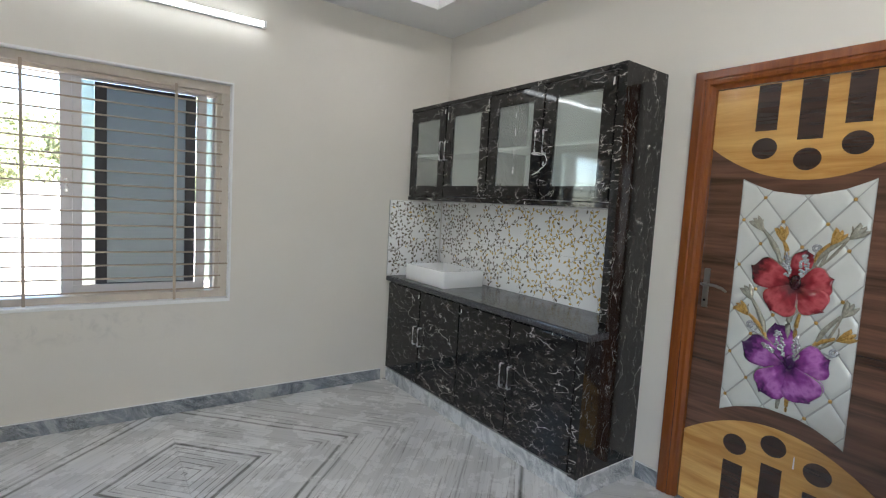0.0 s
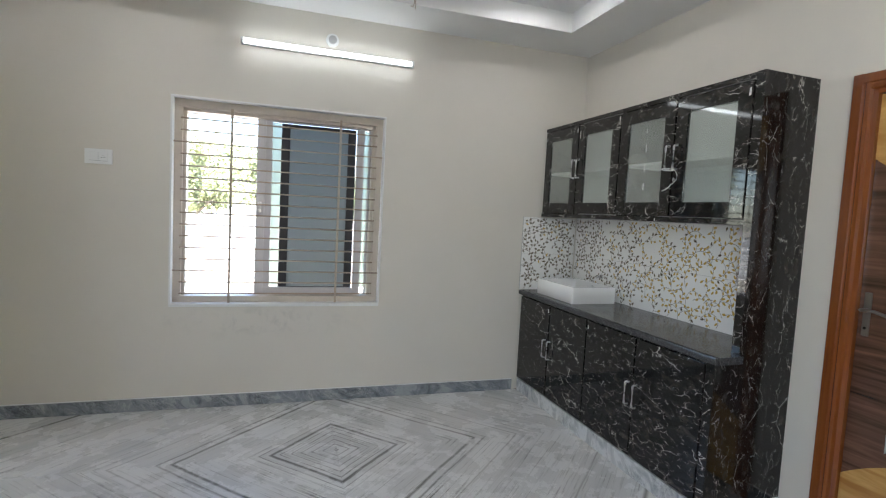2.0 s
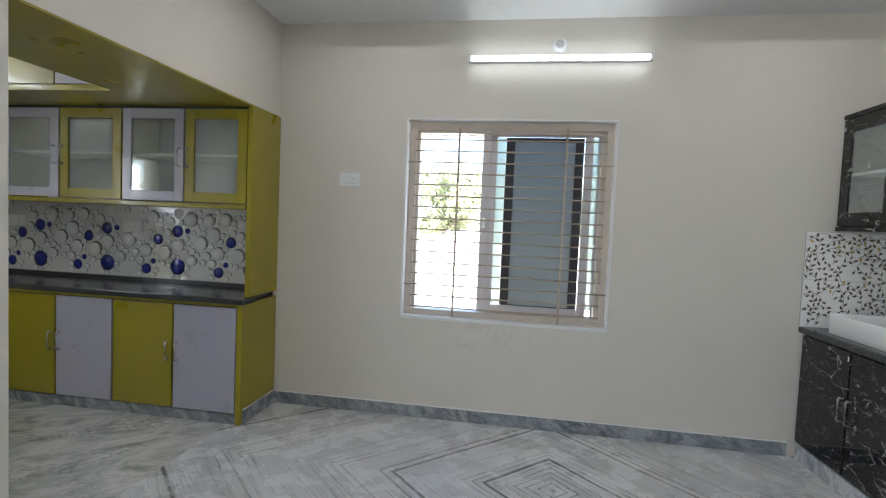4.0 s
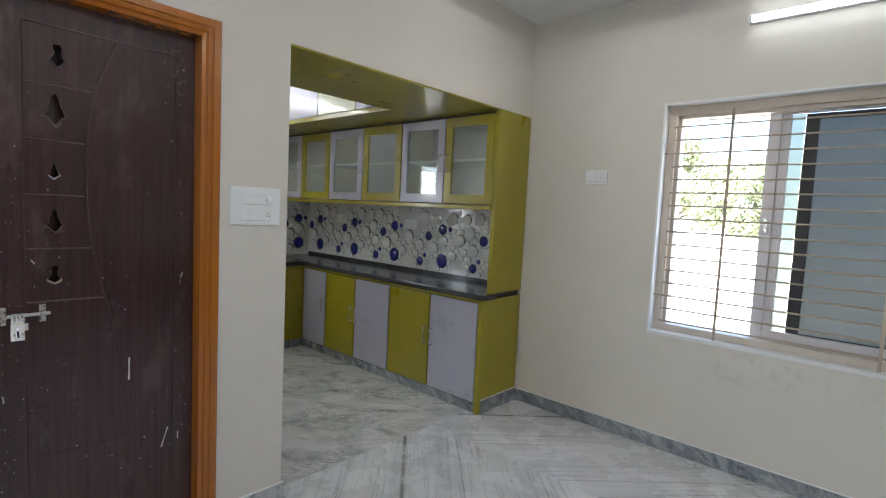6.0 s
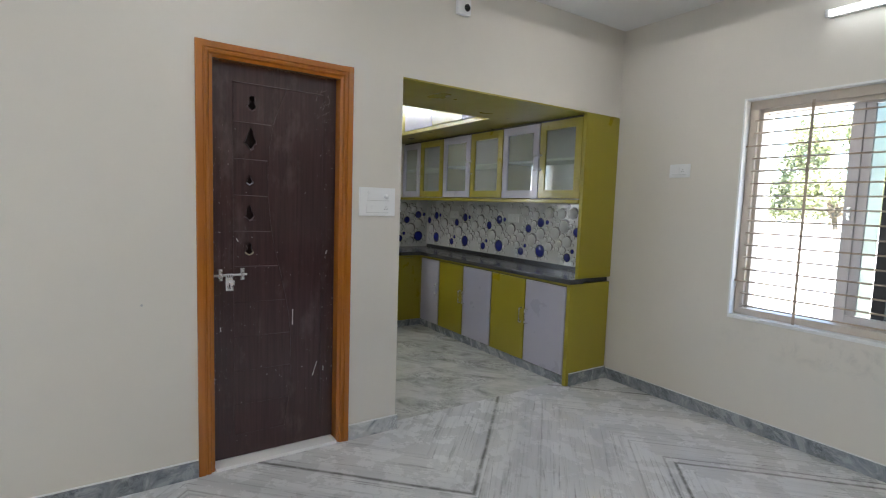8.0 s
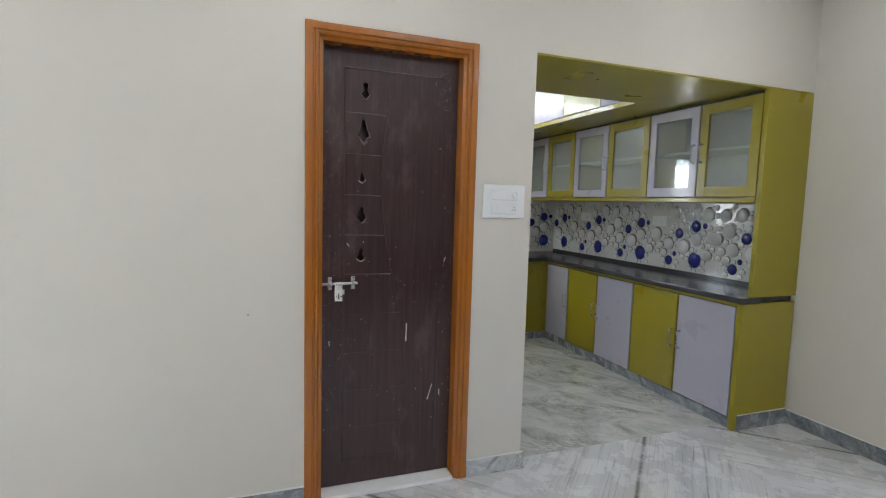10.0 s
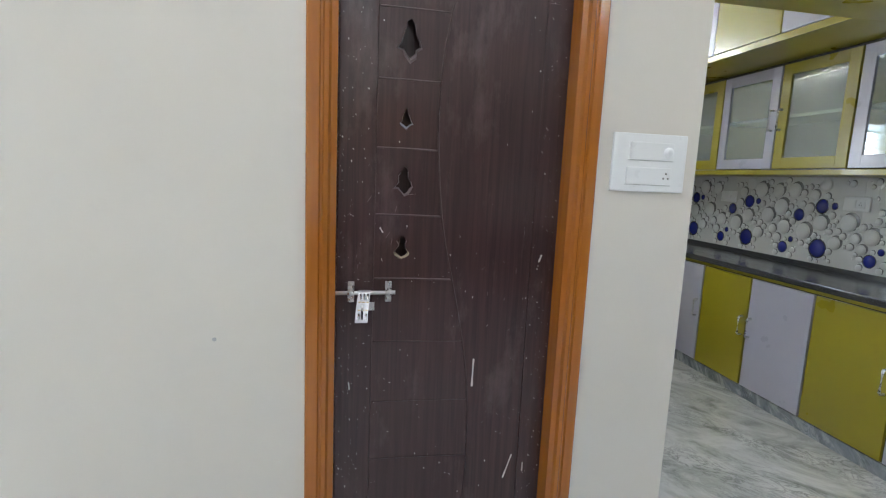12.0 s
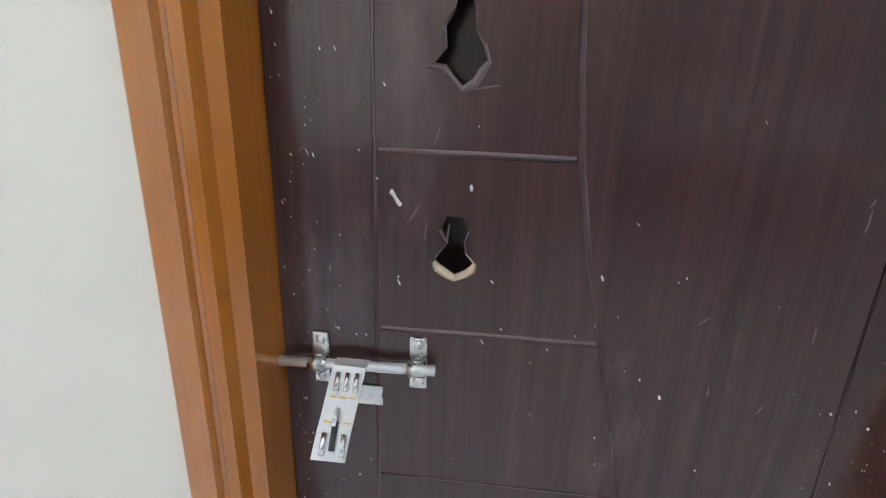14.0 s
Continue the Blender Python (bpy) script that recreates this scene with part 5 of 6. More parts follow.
def build_brown_door():
    d = tagged(new("door_1"), "closed dark brown laminate door with punched ornamental holes in a varnished teak frame", "door", kind="structure")
    u0, u1 = DOOR_Y0, DOOR_Y1
    door_frame(d, wf, u0, u1, 2.100, (0.076, 0.070), 0.011, -0.13, 0.068, MAT["orange"])
    L, R, zb, zt = u0 + 0.077, u1 - 0.071, 0.022, 2.033
    F = -0.072
    rnd = random.Random(11)
    holes, lips = [], []
    shape = [(-0.004, 0.052), (0.004, 0.052), (0.008, 0.030), (0.016, 0.010), (0.020, -0.012), (0.027, -0.026), (0.018, -0.030), (0.010, -0.040), (0.0, -0.046), (-0.010, -0.038), (-0.017, -0.029), (-0.027, -0.024), (-0.019, -0.012), (-0.015, 0.010), (-0.008, 0.030)]
    sizes = ((0.780, 1.852, 0.85, 0.9), (0.772, 1.672, 1.05, 0.95), (0.768, 1.470, 0.60, 0.85), (0.767, 1.300, 0.85, 0.9), (0.766, 1.116, 0.80, 0.80))
    necked = [(-0.011, 0.048), (0.010, 0.050), (0.017, 0.030), (0.011, 0.012), (0.014, -0.004), (0.026, -0.020), (0.020, -0.026), (0.012, -0.036), (0.0, -0.044), (-0.010, -0.036), (-0.019, -0.028), (-0.027, -0.020), (-0.018, -0.006), (-0.009, 0.010), (-0.016, 0.030)]
    jagged = [(-0.008, 0.048), (0.003, 0.056), (0.012, 0.040), (0.014, 0.014), (0.022, 0.0), (0.027, -0.018), (0.016, -0.026), (0.012, -0.036), (0.001, -0.048), (-0.008, -0.034), (-0.018, -0.024), (-0.028, -0.020), (-0.018, -0.004), (-0.017, 0.018), (-0.010, 0.034)]
    for (cu, cv, s, sq), outline in zip(sizes, (necked, jagged, shape, jagged, necked)):
        holes.append([(cu + p * s * rnd.uniform(0.86, 1.10), cv + q * s * sq * rnd.uniform(0.94, 1.05)) for p, q in outline])
    leaf = part("leaf", fill_with_holes([(L, zb), (R, zb), (R, zt), (L, zt)], holes, wf, F - 0.006, F), MAT["door_dark"], d, "dark brown wood-grain skin, scratched and paint-spotted")
    part("core", boxed(F - 0.052, F - 0.048, L, R, zb, zt), MAT["door_dark"], d)
    for k, (cu, cv, s, sq) in enumerate(sizes):
        # curled torn rim of the skin
        ring = holes[k]
        tint = MAT["cardboard"] if k == 4 else (MAT["lilac"] if k == 2 else MAT["torn"])
        for n0, n1 in ((4, 11), (11, 14), (2, 4)):
            bm = bmesh.new()
            rows = []
            for n in range(n0, n1 + 1):
                p, q = ring[n]
                g = rnd.uniform(1.12, 1.34) if 5 <= n <= 11 else rnd.uniform(1.05, 1.18)
                rows.append([bm.verts.new(wf(cu + (p - cu) * f, cv + (q - cv) * (f if q < cv else 1.0), F + w)) for f, w in ((0.97, -0.001), (0.5 * (1 + g), 0.0045 + rnd.uniform(0, 0.002)), (g, 0.0012))])
            for a, b in zip(rows, rows[1:]):
                for i in range(2):
                    bm.faces.new((a[i], a[i + 1], b[i + 1], b[i]))
            part("torn_edge", bm, tint if n0 == 4 else MAT["torn"], leaf)
    # pressed lines: a bowed upright and cross lines
    bow = [(0.952, 1.945), (0.918, 1.86), (0.884, 1.76), (0.866, 1.65), (0.859, 1.56), (0.857, 1.47), (0.860, 1.38), (0.867, 1.29), (0.877, 1.20), (0.893, 1.11), (0.914, 1.025), (0.933, 0.94), (0.953, 0.842), (0.968, 0.75), (0.976, 0.66), (0.980, 0.56), (0.982, 0.46), (0.975, 0.33), (0.955, 0.20), (0.945, 0.14)]
    line = lambda pts, r: tube_path(bmesh.new(), [wf(u, v, F - 0.0006) for u, v in pts], r, 6)
    part("pressed_line", line(bow, 0.0030), MAT["door_dark"], leaf, smooth=True)
    part("pressed_line", line([(0.688, 1.945), (0.688, 1.0), (0.688, 0.14)], 0.0022), MAT["door_dark"], leaf, smooth=True)
    part("pressed_line", line([(0.688, 1.945), (0.95, 1.945), (1.150, 1.943)], 0.0032), MAT["door_dark"], leaf, smooth=True)
    part("pressed_line", line([(1.150, 1.943), (1.147, 1.0), (1.150, 0.14)], 0.0020), MAT["door_dark"], leaf, smooth=True)
    for z, r in ((1.752, 0.860 + 0.02), (1.570, 0.860), (1.388, 0.860), (1.206, 0.876), (1.025, 0.914), (0.842, 0.953), (0.660, 0.976), (0.480, 0.982), (0.300, 0.970), (0.14, 0.945)):
        part("pressed_line", line([(0.690, z), (0.5 * (0.69 + r), z), (r - 0.003, z - 0.001)], 0.0020), MAT["door_dark"], leaf, smooth=True)
        # chalky dust on the line, with the groove's highlight put into its pale colour
        if z > 0.9:
            part("dust_line", line([(0.692, z + 0.0022), (0.5 * (0.69 + r), z + 0.0024), (r - 0.005, z + 0.0012)], 0.0020), MAT["dust_and_highlight"], leaf, smooth=True)
    # same pale highlight colour along the bow, the left upright and the top line
    part("dust_line", line([(u + 0.001, v) for u, v in bow if v > 0.55], 0.0021), MAT["dust_and_highlight"], leaf, smooth=True)
    part("dust_line", line([(0.6885, 1.94), (0.6885, 1.30), (0.6885, 1.03)], 0.0016), MAT["dust_and_highlight"], leaf, smooth=True)
    part("dust_line", line([(0.69, 1.9475), (1.148, 1.9455)], 0.0028), MAT["dust_and_highlight"], leaf, smooth=True)
    # splashes of dried paint
    bm = bmesh.new()
    for k in range(430):
        t = rnd.random()
        if t < 0.35:
            u, v = L + abs(rnd.gauss(0, 0.05)), rnd.uniform(0.3, 1.75)
        elif t < 0.65:
            u, v = R - abs(rnd.gauss(0, 0.045)), rnd.uniform(0.08, 1.9)
        else:
            u, v = rnd.uniform(L, R), min(1.6, abs(rnd.gauss(0.62, 0.33)))
        if not (L + 0.004 < u < R - 0.004 and zb < v < zt) or any(abs(u - h[0]) < 0.032 and abs(v - h[1]) < 0.06 for h in sizes):
            continue
        s = rnd.choice((0.0006, 0.0007, 0.0008, 0.0010, 0.0012, 0.0017))
        n, st, a0 = 6, rnd.uniform(1.0, 2.2), rnd.uniform(0, 3)
        ring = [bm.verts.new(wf(u + s * math.cos(2 * math.pi * i / n + a0), v + s * st * math.sin(2 * math.pi * i / n), F + 0.0004)) for i in range(n)]
        c = bm.verts.new(wf(u, v, F + 0.0011))
        for i in range(n):
            bm.faces.new((c, ring[i], ring[(i + 1) % n]))
    part("paint_specks", bm, MAT["paint_speck"], leaf, "dried white paint specks")["kind"] = "stuff"
    for (ua, va, ub, vb, w) in ((0.991, 0.783, 0.990, 0.700, 0.0042), (1.128, 0.470, 1.105, 0.395, 0.0036), (1.180, 1.100, 1.174, 1.082, 0.0045), (1.166, 0.44, 1.166, 0.415, 0.003), (0.704, 1.17, 0.712, 1.158, 0.004), (0.625, 0.72, 0.628, 0.70, 0.003)):
        ax, az = ub - ua, vb - va
        ln = math.hypot(ax, az)
        nx, nz = -az / ln * w, ax / ln * w
        pts = [(ua - nx * 0.6, va - nz * 0.6), (ua + nx * 0.2, va + nz * 0.2 + 0.002), (ua + nx * 0.8, va), (0.5 * (ua + ub) + nx * 0.55, 0.5 * (va + vb)), (ub + nx * 0.8, vb), (ub, vb - 0.003), (ub - nx * 0.8, vb), (0.5 * (ua + ub) - nx * 0.5, 0.5 * (va + vb))]
        part("paint_streak", puff(bmesh.new(), pts, wf, F + 0.0003, F + 0.0018), MAT["paint_speck"], leaf, "streak of dried white paint", smooth=True)
    # smears of chalk near the top corner
    bm = bmesh.new()
    for k in range(26):
        u, v = rnd.uniform(1.10, 1.19), rnd.uniform(1.80, 1.96)
        a, ln = rnd.gauss(1.1, 0.4), rnd.uniform(0.008, 0.035)
        tube_path(bm, [wf(u, v, F), wf(u + 0.5 * ln * math.cos(a), v + 0.5 * ln * math.sin(a), F + 0.0004), wf(u + ln * math.cos(a), v + ln * math.sin(a), F)], [0.0006, 0.0014, 0.0004], 4)
    for k in range(9):
        u, v = rnd.uniform(0.61, 0.78), rnd.uniform(1.03, 1.32)
        a, ln = rnd.gauss(1.4, 0.6), rnd.uniform(0.006, 0.026)
        tube_path(bm, [wf(u, v, F), wf(u + 0.5 * ln * math.cos(a), v + 0.5 * ln * math.sin(a), F + 0.0003), wf(u + ln * math.cos(a), v + ln * math.sin(a), F)], [0.0005, 0.0010, 0.0003], 4)
    for k in range(9):
        u, v = rnd.uniform(1.00, 1.19), rnd.uniform(0.85, 1.35)
        a, ln = rnd.gauss(1.4, 0.3), rnd.uniform(0.005, 0.018)
        tube_path(bm, [wf(u, v, F), wf(u + 0.5 * ln * math.cos(a), v + 0.5 * ln * math.sin(a), F + 0.0003), wf(u + ln * math.cos(a), v + ln * math.sin(a), F)], [0.0004, 0.0009, 0.0003], 4)
    part("scratches", bm, MAT["dust_and_highlight"], leaf, "pale scratches")["kind"] = "stuff"
    part("threshold", boxed(-0.135, 0.010, u0 + 0.077, u1 - 0.071, 0.0005, 0.018, 0.003), MAT["tile_white"], d, "pale marble threshold")
    # sliding bolt with a hasp hanging forward from it
    bolt = part("bolt", rod(bmesh.new(), (F + 0.014, 0.578, 0.9865), (F + 0.014, 0.751, 0.9895), 0.0055, 14), MAT["bolt_steel"], d, "steel sliding bolt with a hanging hasp", smooth=True)
    for u, z in ((0.628, 0.9872), (0.732, 0.9891)):
        part("bracket", boxed(F + 0.0003, F + 0.0028, u - 0.009, u + 0.009, z - 0.029, z + 0.030, 0.002), MAT["steel"], bolt)
        part("bracket_loop", rod(bmesh.new(), (F + 0.013, u - 0.009, z), (F + 0.013, u + 0.009, z), 0.0085, 14), MAT["steel"], bolt, smooth=True)
        for dz in (-0.021, 0.022):
            part("screw", dome(bmesh.new(), wf, u, z + dz, F + 0.0028, 0.0050, 0.0026, 12, 3), MAT["steel"], bolt, smooth=True)
    hb = bmesh.new()
    prof = [(0.988, 0.006), (0.996, 0.014), (0.992, 0.023), (0.980, 0.033), (0.968, 0.040), (0.954, 0.050), (0.943, 0.059), (0.921, 0.078)]
    mid = lambda k: 0.668 - 0.011 * k / 7
    fr = [[hb.verts.new(wf(mid(k) + s * 0.0170, v, F + w)) for s in (-1, 1)] for k, (v, w) in enumerate(prof)]
    bk = [[hb.verts.new(wf(mid(k) + s * 0.0170, v - 0.0014, F + w - 0.0014)) for s in (-1, 1)] for k, (v, w) in enumerate(prof)]
    for grid in (fr, bk):
        for a, b in zip(grid, grid[1:]):
            hb.faces.new((a[0], a[1], b[1], b[0]))
    for s in (0, 1):
        for i in range(len(prof) - 1):
            hb.faces.new((fr[i][s], fr[i + 1][s], bk[i + 1][s], bk[i][s]))
    hb.faces.new((fr[-1][0], fr[-1][1], bk[-1][1], bk[-1][0]))
    part("hasp", hb, MAT["hasp"], bolt, "bright hasp plate with a slot")
    on = lambda u, t, lift: wf(u, 0.980 - 0.059 * t + 0.7 * lift, F + 0.033 + 0.045 * t + 0.8 * lift)
    def plate(name, u0, u1, t0, t1, lift, mat):
        bm = bmesh.new()
        top = [bm.verts.new(on(u, t, lift)) for u, t in ((u0, t0), (u1, t0), (u1, t1), (u0, t1))]
        low = [bm.verts.new(on(u, t, 0.0)) for u, t in ((u0, t0), (u1, t0), (u1, t1), (u0, t1))]
        bm.faces.new(top)
        bm.faces.new(low[::-1])
        for i in range(4):
            bm.faces.new((top[i], low[i], low[(i + 1) % 4], top[(i + 1) % 4]))
        part(name, bm, mat, bolt)
    plate("slot", 0.6565, 0.6620, 0.50, 0.88, 0.0012, MAT["black_plastic"])
    for t0, t1 in ((-0.12, 0.12), (0.66, 0.94)):
        for n in (-1, 0, 1):
            c = 0.664 - 0.006 * t0 + n * 0.0098
            if t0 > 0 and n == 0:
                continue
            part("rib", tube_path(bmesh.new(), [on(c, t0, 0.0), on(c, 0.5 * (t0 + t1), 0.0012), on(c, t1, 0.0)], 0.0030, 8), MAT["chrome"], bolt, smooth=True)
    for t in (0.20, 0.52):
        for n in (-1, 0, 1):
            c = 0.664 - 0.006 * t + n * 0.0100
            plate("gilt_dash", c - 0.0036, c + 0.0036, t - 0.012, t + 0.012, 0.0008, MAT["gold"])
    part("staple", tube_path(bmesh.new(), [wf(0.659, 0.955, F), wf(0.659, 0.957, F + 0.052), wf(0.659, 0.950, F + 0.062), wf(0.659, 0.944, F + 0.058), wf(0.659, 0.942, F)], 0.0028, 8), MAT["steel"], bolt, smooth=True)
    part("staple_plate", boxed(F + 0.0003, F + 0.0024, 0.664, 0.694, 0.934, 0.958, 0.001), MAT["steel"], bolt)


build_brown_door()
nail = tagged(new("nail_mark"), "small dark nail hole in the cream wall", "mark")
part("hole", dome(bmesh.new(), wf, 0.284, 0.877, 0.0002, 0.0055, 0.0015, 10, 3), MAT["grey_plastic"], nail)
for u, v, w, h in ((0.452, 0.748, 0.012, 0.030), (0.948, 0.745, 0.010, 0.026), (0.455, 2.075, 0.010, 0.034), (0.925, 2.085, 0.010, 0.028), (1.852, 2.060, 0.012, 0.040), (1.300, 1.452, 0.008, 0.016), (0.492, 2.040, 0.008, 0.060), (0.030, 2.055, 0.010, 0.024),
                   (1.172, 1.972, 0.006, 0.030), (1.176, 1.872, 0.007, 0.050), (1.174, 1.752, 0.007, 0.052), (1.175, 1.645, 0.007, 0.045), (0.245, 1.816, 0.006, 0.036)):
    on_glass = 0.2 < u < 0.3 and v > 1.5 or 1.1 < u < 1.2 and v > 1.5
    film = tagged(new("film_scrap"), "scrap of white protective film stuck on the cabinet glass" if on_glass else "scrap of torn white protective film stuck on the black door", "film scrap", "film scraps on the crockery doors")
    film.matrix_world = EAST
    front = BD + 0.0022 if v < 1.0 else UD - 0.0067 if on_glass else UD + 0.0012
    part("scrap", puff(bmesh.new(), [(u - w / 2, v - h / 2), (u + w / 2, v - h * 0.4), (u + w * 0.4, v + h / 2), (u - w * 0.3, v + h * 0.4)], lambda a, b, c: (-front - c, -a, b), 0.0, 0.0015), MAT["paint_speck"], film)


# ---- switch plates ----
def switch_plate(label, to3d, u0, u1, v0, v1, rows):
    s = thing("switch_plate", label, "switch")
    def slab(a, b, c, e, w0, w1, bev):
        p, q = to3d(a, c, w0), to3d(b, e, w1)
        lo, hi = [min(i, j) for i, j in zip(p, q)], [max(i, j) for i, j in zip(p, q)]
        return boxed(lo[0], hi[0], lo[1], hi[1], lo[2], hi[2], bevel=bev)
    part("plate", slab(u0, u1, v0, v1, 0.0005, 0.010, 0.003), MAT["white_plastic"], s)
    for a, b, c, e, what in rows:
        if what == "knob":
            part("dimmer_knob", dome(bmesh.new(), to3d, 0.5 * (a + b), 0.5 * (c + e), 0.0135, 0.5 * (b - a), 0.012, 18), MAT["white_plastic"], s, smooth=True)
        elif what == "socket":
            for du, dv in ((-0.007, -0.005), (0.007, -0.005), (0.0, 0.008)):
                part("socket_hole", rod(bmesh.new(), to3d(0.5 * (a + b) + du, 0.5 * (c + e) + dv, 0.0125), to3d(0.5 * (a + b) + du, 0.5 * (c + e) + dv, 0.0145), 0.0026, 10), MAT["dark_gap"], s)
        elif what == "seam":
            part("seam", slab(a, b, c, e, 0.0098, 0.0104, 0.0), MAT["grey_plastic"], s)
        else:
            part(what, slab(a, b, c, e, 0.0095, 0.0138, 0.0015), MAT["white_plastic"], s)
    return s


switch_plate("white modular switch plate with rocker switches, dimmer and socket", wf, 1.335, 1.560, 1.300, 1.461,
             [(1.383, 1.518, 1.388, 1.437, "rocker"), (1.378, 1.516, 1.320, 1.368, "rocker"), (1.487, 1.516, 1.397, 1.426, "knob"), (1.484, 1.514, 1.326, 1.362, "socket"),
              (1.381, 1.520, 1.3865, 1.388, "seam"), (1.376, 1.518, 1.3185, 1.320, "seam")])
nf = lambda u, v, w: (u, N - w, v)
switch_plate("small white switch and socket plate on the cream wall", nf, 0.465, 0.617, 1.622, 1.716,
             [(0.490, 0.540, 1.643, 1.695, "rocker"), (0.542, 0.592, 1.643, 1.695, "rocker"), (0.552, 0.582, 1.652, 1.684, "socket"), (0.488, 0.594, 1.6405, 1.643, "seam"), (0.5402, 0.5418, 1.643, 1.695, "seam")])
kf = lambda u, v, w: (u, N - 0.0125 - w, v)
for cu in (-1.185, -2.225):
    switch_plate("white socket plate on the bubble tiles", kf, cu - 0.080, cu + 0.080, 1.222, 1.306,
                 [(cu - 0.055, cu - 0.002, 1.240, 1.288, "rocker"), (cu + 0.002, cu + 0.055, 1.240, 1.288, "rocker"), (cu + 0.012, cu + 0.045, 1.248, 1.280, "socket")])

cam_box = thing("wall_camera", "small white wall fitting with a dark round lens", "camera")
part("body", boxed(0.0005, 0.034, 1.945, 2.040, 2.530, 2.640, 0.006), MAT["white_plastic"], cam_box)
part("lens", dome(bmesh.new(), wf, 2.010, 2.572, 0.033, 0.022, 0.016, 18), MAT["black_plastic"], cam_box, "dark glass lens", smooth=True)

hookw = thing("ceiling_wire", "loose brown wire ends hanging at the tray edge", "cable")
part("wire_end", tube_path(bmesh.new(), [(2.43, 3.115, 2.80), (2.430, 3.112, 2.765), (2.420, 3.105, 2.738), (2.404, 3.100, 2.742)], 0.0028, 6), MAT["rod"], hookw, smooth=True)
part("wire_end", tube_path(bmesh.new(), [(2.436, 3.115, 2.80), (2.440, 3.112, 2.76), (2.436, 3.106, 2.728)], 0.0024, 6), MAT["rod"], hookw, smooth=True)

# ---- kitchen ----
GRN, LIL = MAT["green"], MAT["lilac"]
KF = 3.085
UF = 3.170
kface = lambda front: (lambda u, v, w: (u, front - w, v))
kb = thing("base_cabinet", "olive green kitchen base cabinet with lilac and green doors", "cabinet")
part("body", boxed(-2.20, -0.0005, KF + 0.020, N - 0.003, 0.070, 0.800, 0.002), GRN, kb)
# dark sheet over the olive body, as shade in the door gaps
part("gap_shade", boxed(-2.19, -0.030, KF + 0.0165, KF + 0.0198, 0.075, 0.792), MAT["dark_gap"], kb)
part("corner_stile", boxed(-0.028, 0.006, KF, N - 0.012, 0.0, 0.800, 0.002), GRN, kb, "olive green end panel")
ux = [-2.20, -1.829, -1.391, -0.945, -0.488, -0.030]
for i in range(5):
    lil = i % 2 == 0
    hu = ux[i] + 0.035 if (i % 2 == 0 and i != 0) else ux[i + 1] - 0.035
    plain_door(kb, kface(KF + 0.016), ux[i] + 0.007, ux[i + 1] - 0.007, 0.078, 0.772, LIL if lil else GRN, "lilac-grey laminate door" if lil else "olive green laminate door", 0.017, hu, 0.40, 0.12)
part("top_rail", boxed(-2.20, -0.030, KF - 0.001, KF + 0.0195, 0.780, 0.800, 0.002), GRN, kb)
kw = thing("base_cabinet", "olive green kitchen base cabinet along the side wall", "cabinet")
part("body", boxed(KW + 0.003, -2.225, 1.60, KF + 0.0, 0.070, 0.800, 0.002), GRN, kw)
part("filler", boxed(KW + 0.003, -2.2005, KF + 0.0005, N - 0.003, 0.070, 0.800), GRN, kw)
wface = lambda u, v, w: (-2.225 + w, u, v)
for i, (a, b) in enumerate(((2.55, 3.00), (2.09, 2.54), (1.62, 2.08))):
    plain_door(kw, wface, a, b, 0.08, 0.775, GRN if i != 1 else LIL, "laminate door", 0.016, a + 0.04, 0.42, 0.10)
skirting("plinth_kitchen", -2.215, -0.030, KF + 0.010, KF + 0.0195, 0.068)
skirting("plinth_kitchen_side", -2.225, -2.215, 1.60, KF + 0.0095, 0.068)
skirting("plinth_kitchen_end", 0.0065, 0.016, KF + 0.030, N - 0.0125, 0.095)

ktop = tagged(new("worktop"), "dark granite kitchen worktop turning the corner", "worktop")
bm = bmesh.new()
box(bm, -2.19, 0.022, KF - 0.022, 3.215, 0.8005, 0.838, 0.006)
box(bm, -2.19, -0.027, 3.215, N - 0.003, 0.8005, 0.838)
box(bm, KW + 0.003, -2.19, 1.58, N - 0.003, 0.8005, 0.838, 0.004)
part("slab", bm, MAT["granite"], ktop)
part("upstand", boxed(-2.83, -0.029, N - 0.018, N - 0.0035, 0.8385, 0.870, 0.002), MAT["granite"], ktop, "granite upstand strip")

ku = thing("wall_cabinet", "olive green kitchen wall cabinet with glazed green and lilac doors", "cabinet")
bm = bmesh.new()
box(bm, KW + 0.003, -0.028, UF + 0.02, N - 0.003, 1.420, 1.445, 0.002)
box(bm, KW + 0.003, -0.028, UF + 0.02, N - 0.003, 2.072, 2.0935)
for x in (-0.975, -1.955):
    box(bm, x - 0.009, x + 0.009, UF + 0.02, N - 0.013, 1.445, 2.072)
part("carcass", bm, GRN, ku)
part("bottom_rail", boxed(KW + 0.003, -0.028, UF - 0.020, UF + 0.0195, 1.418, 1.447, 0.002), GRN, ku)
part("end_panel", boxed(-0.0275, 0.004, UF - 0.004, N - 0.003, 0.8385, 2.0935, 0.002), GRN, ku, "tall olive green end panel")
part("back_board", boxed(KW + 0.003, -0.029, N - 0.012, N - 0.0035, 1.445, 2.072), MAT["lilac"], ku)
for a, b in ((-0.965, -0.029), (-1.945, -0.985), (KW + 0.004, -1.965)):
    part("shelf", boxed(a, b, UF + 0.06, N - 0.013, 1.765, 1.783, 0.001), MAT["white_shelf"], ku, "pale inner shelf board")
ux = [KW + 0.01, -2.432, -1.950, -1.458, -0.962, -0.490, -0.030]
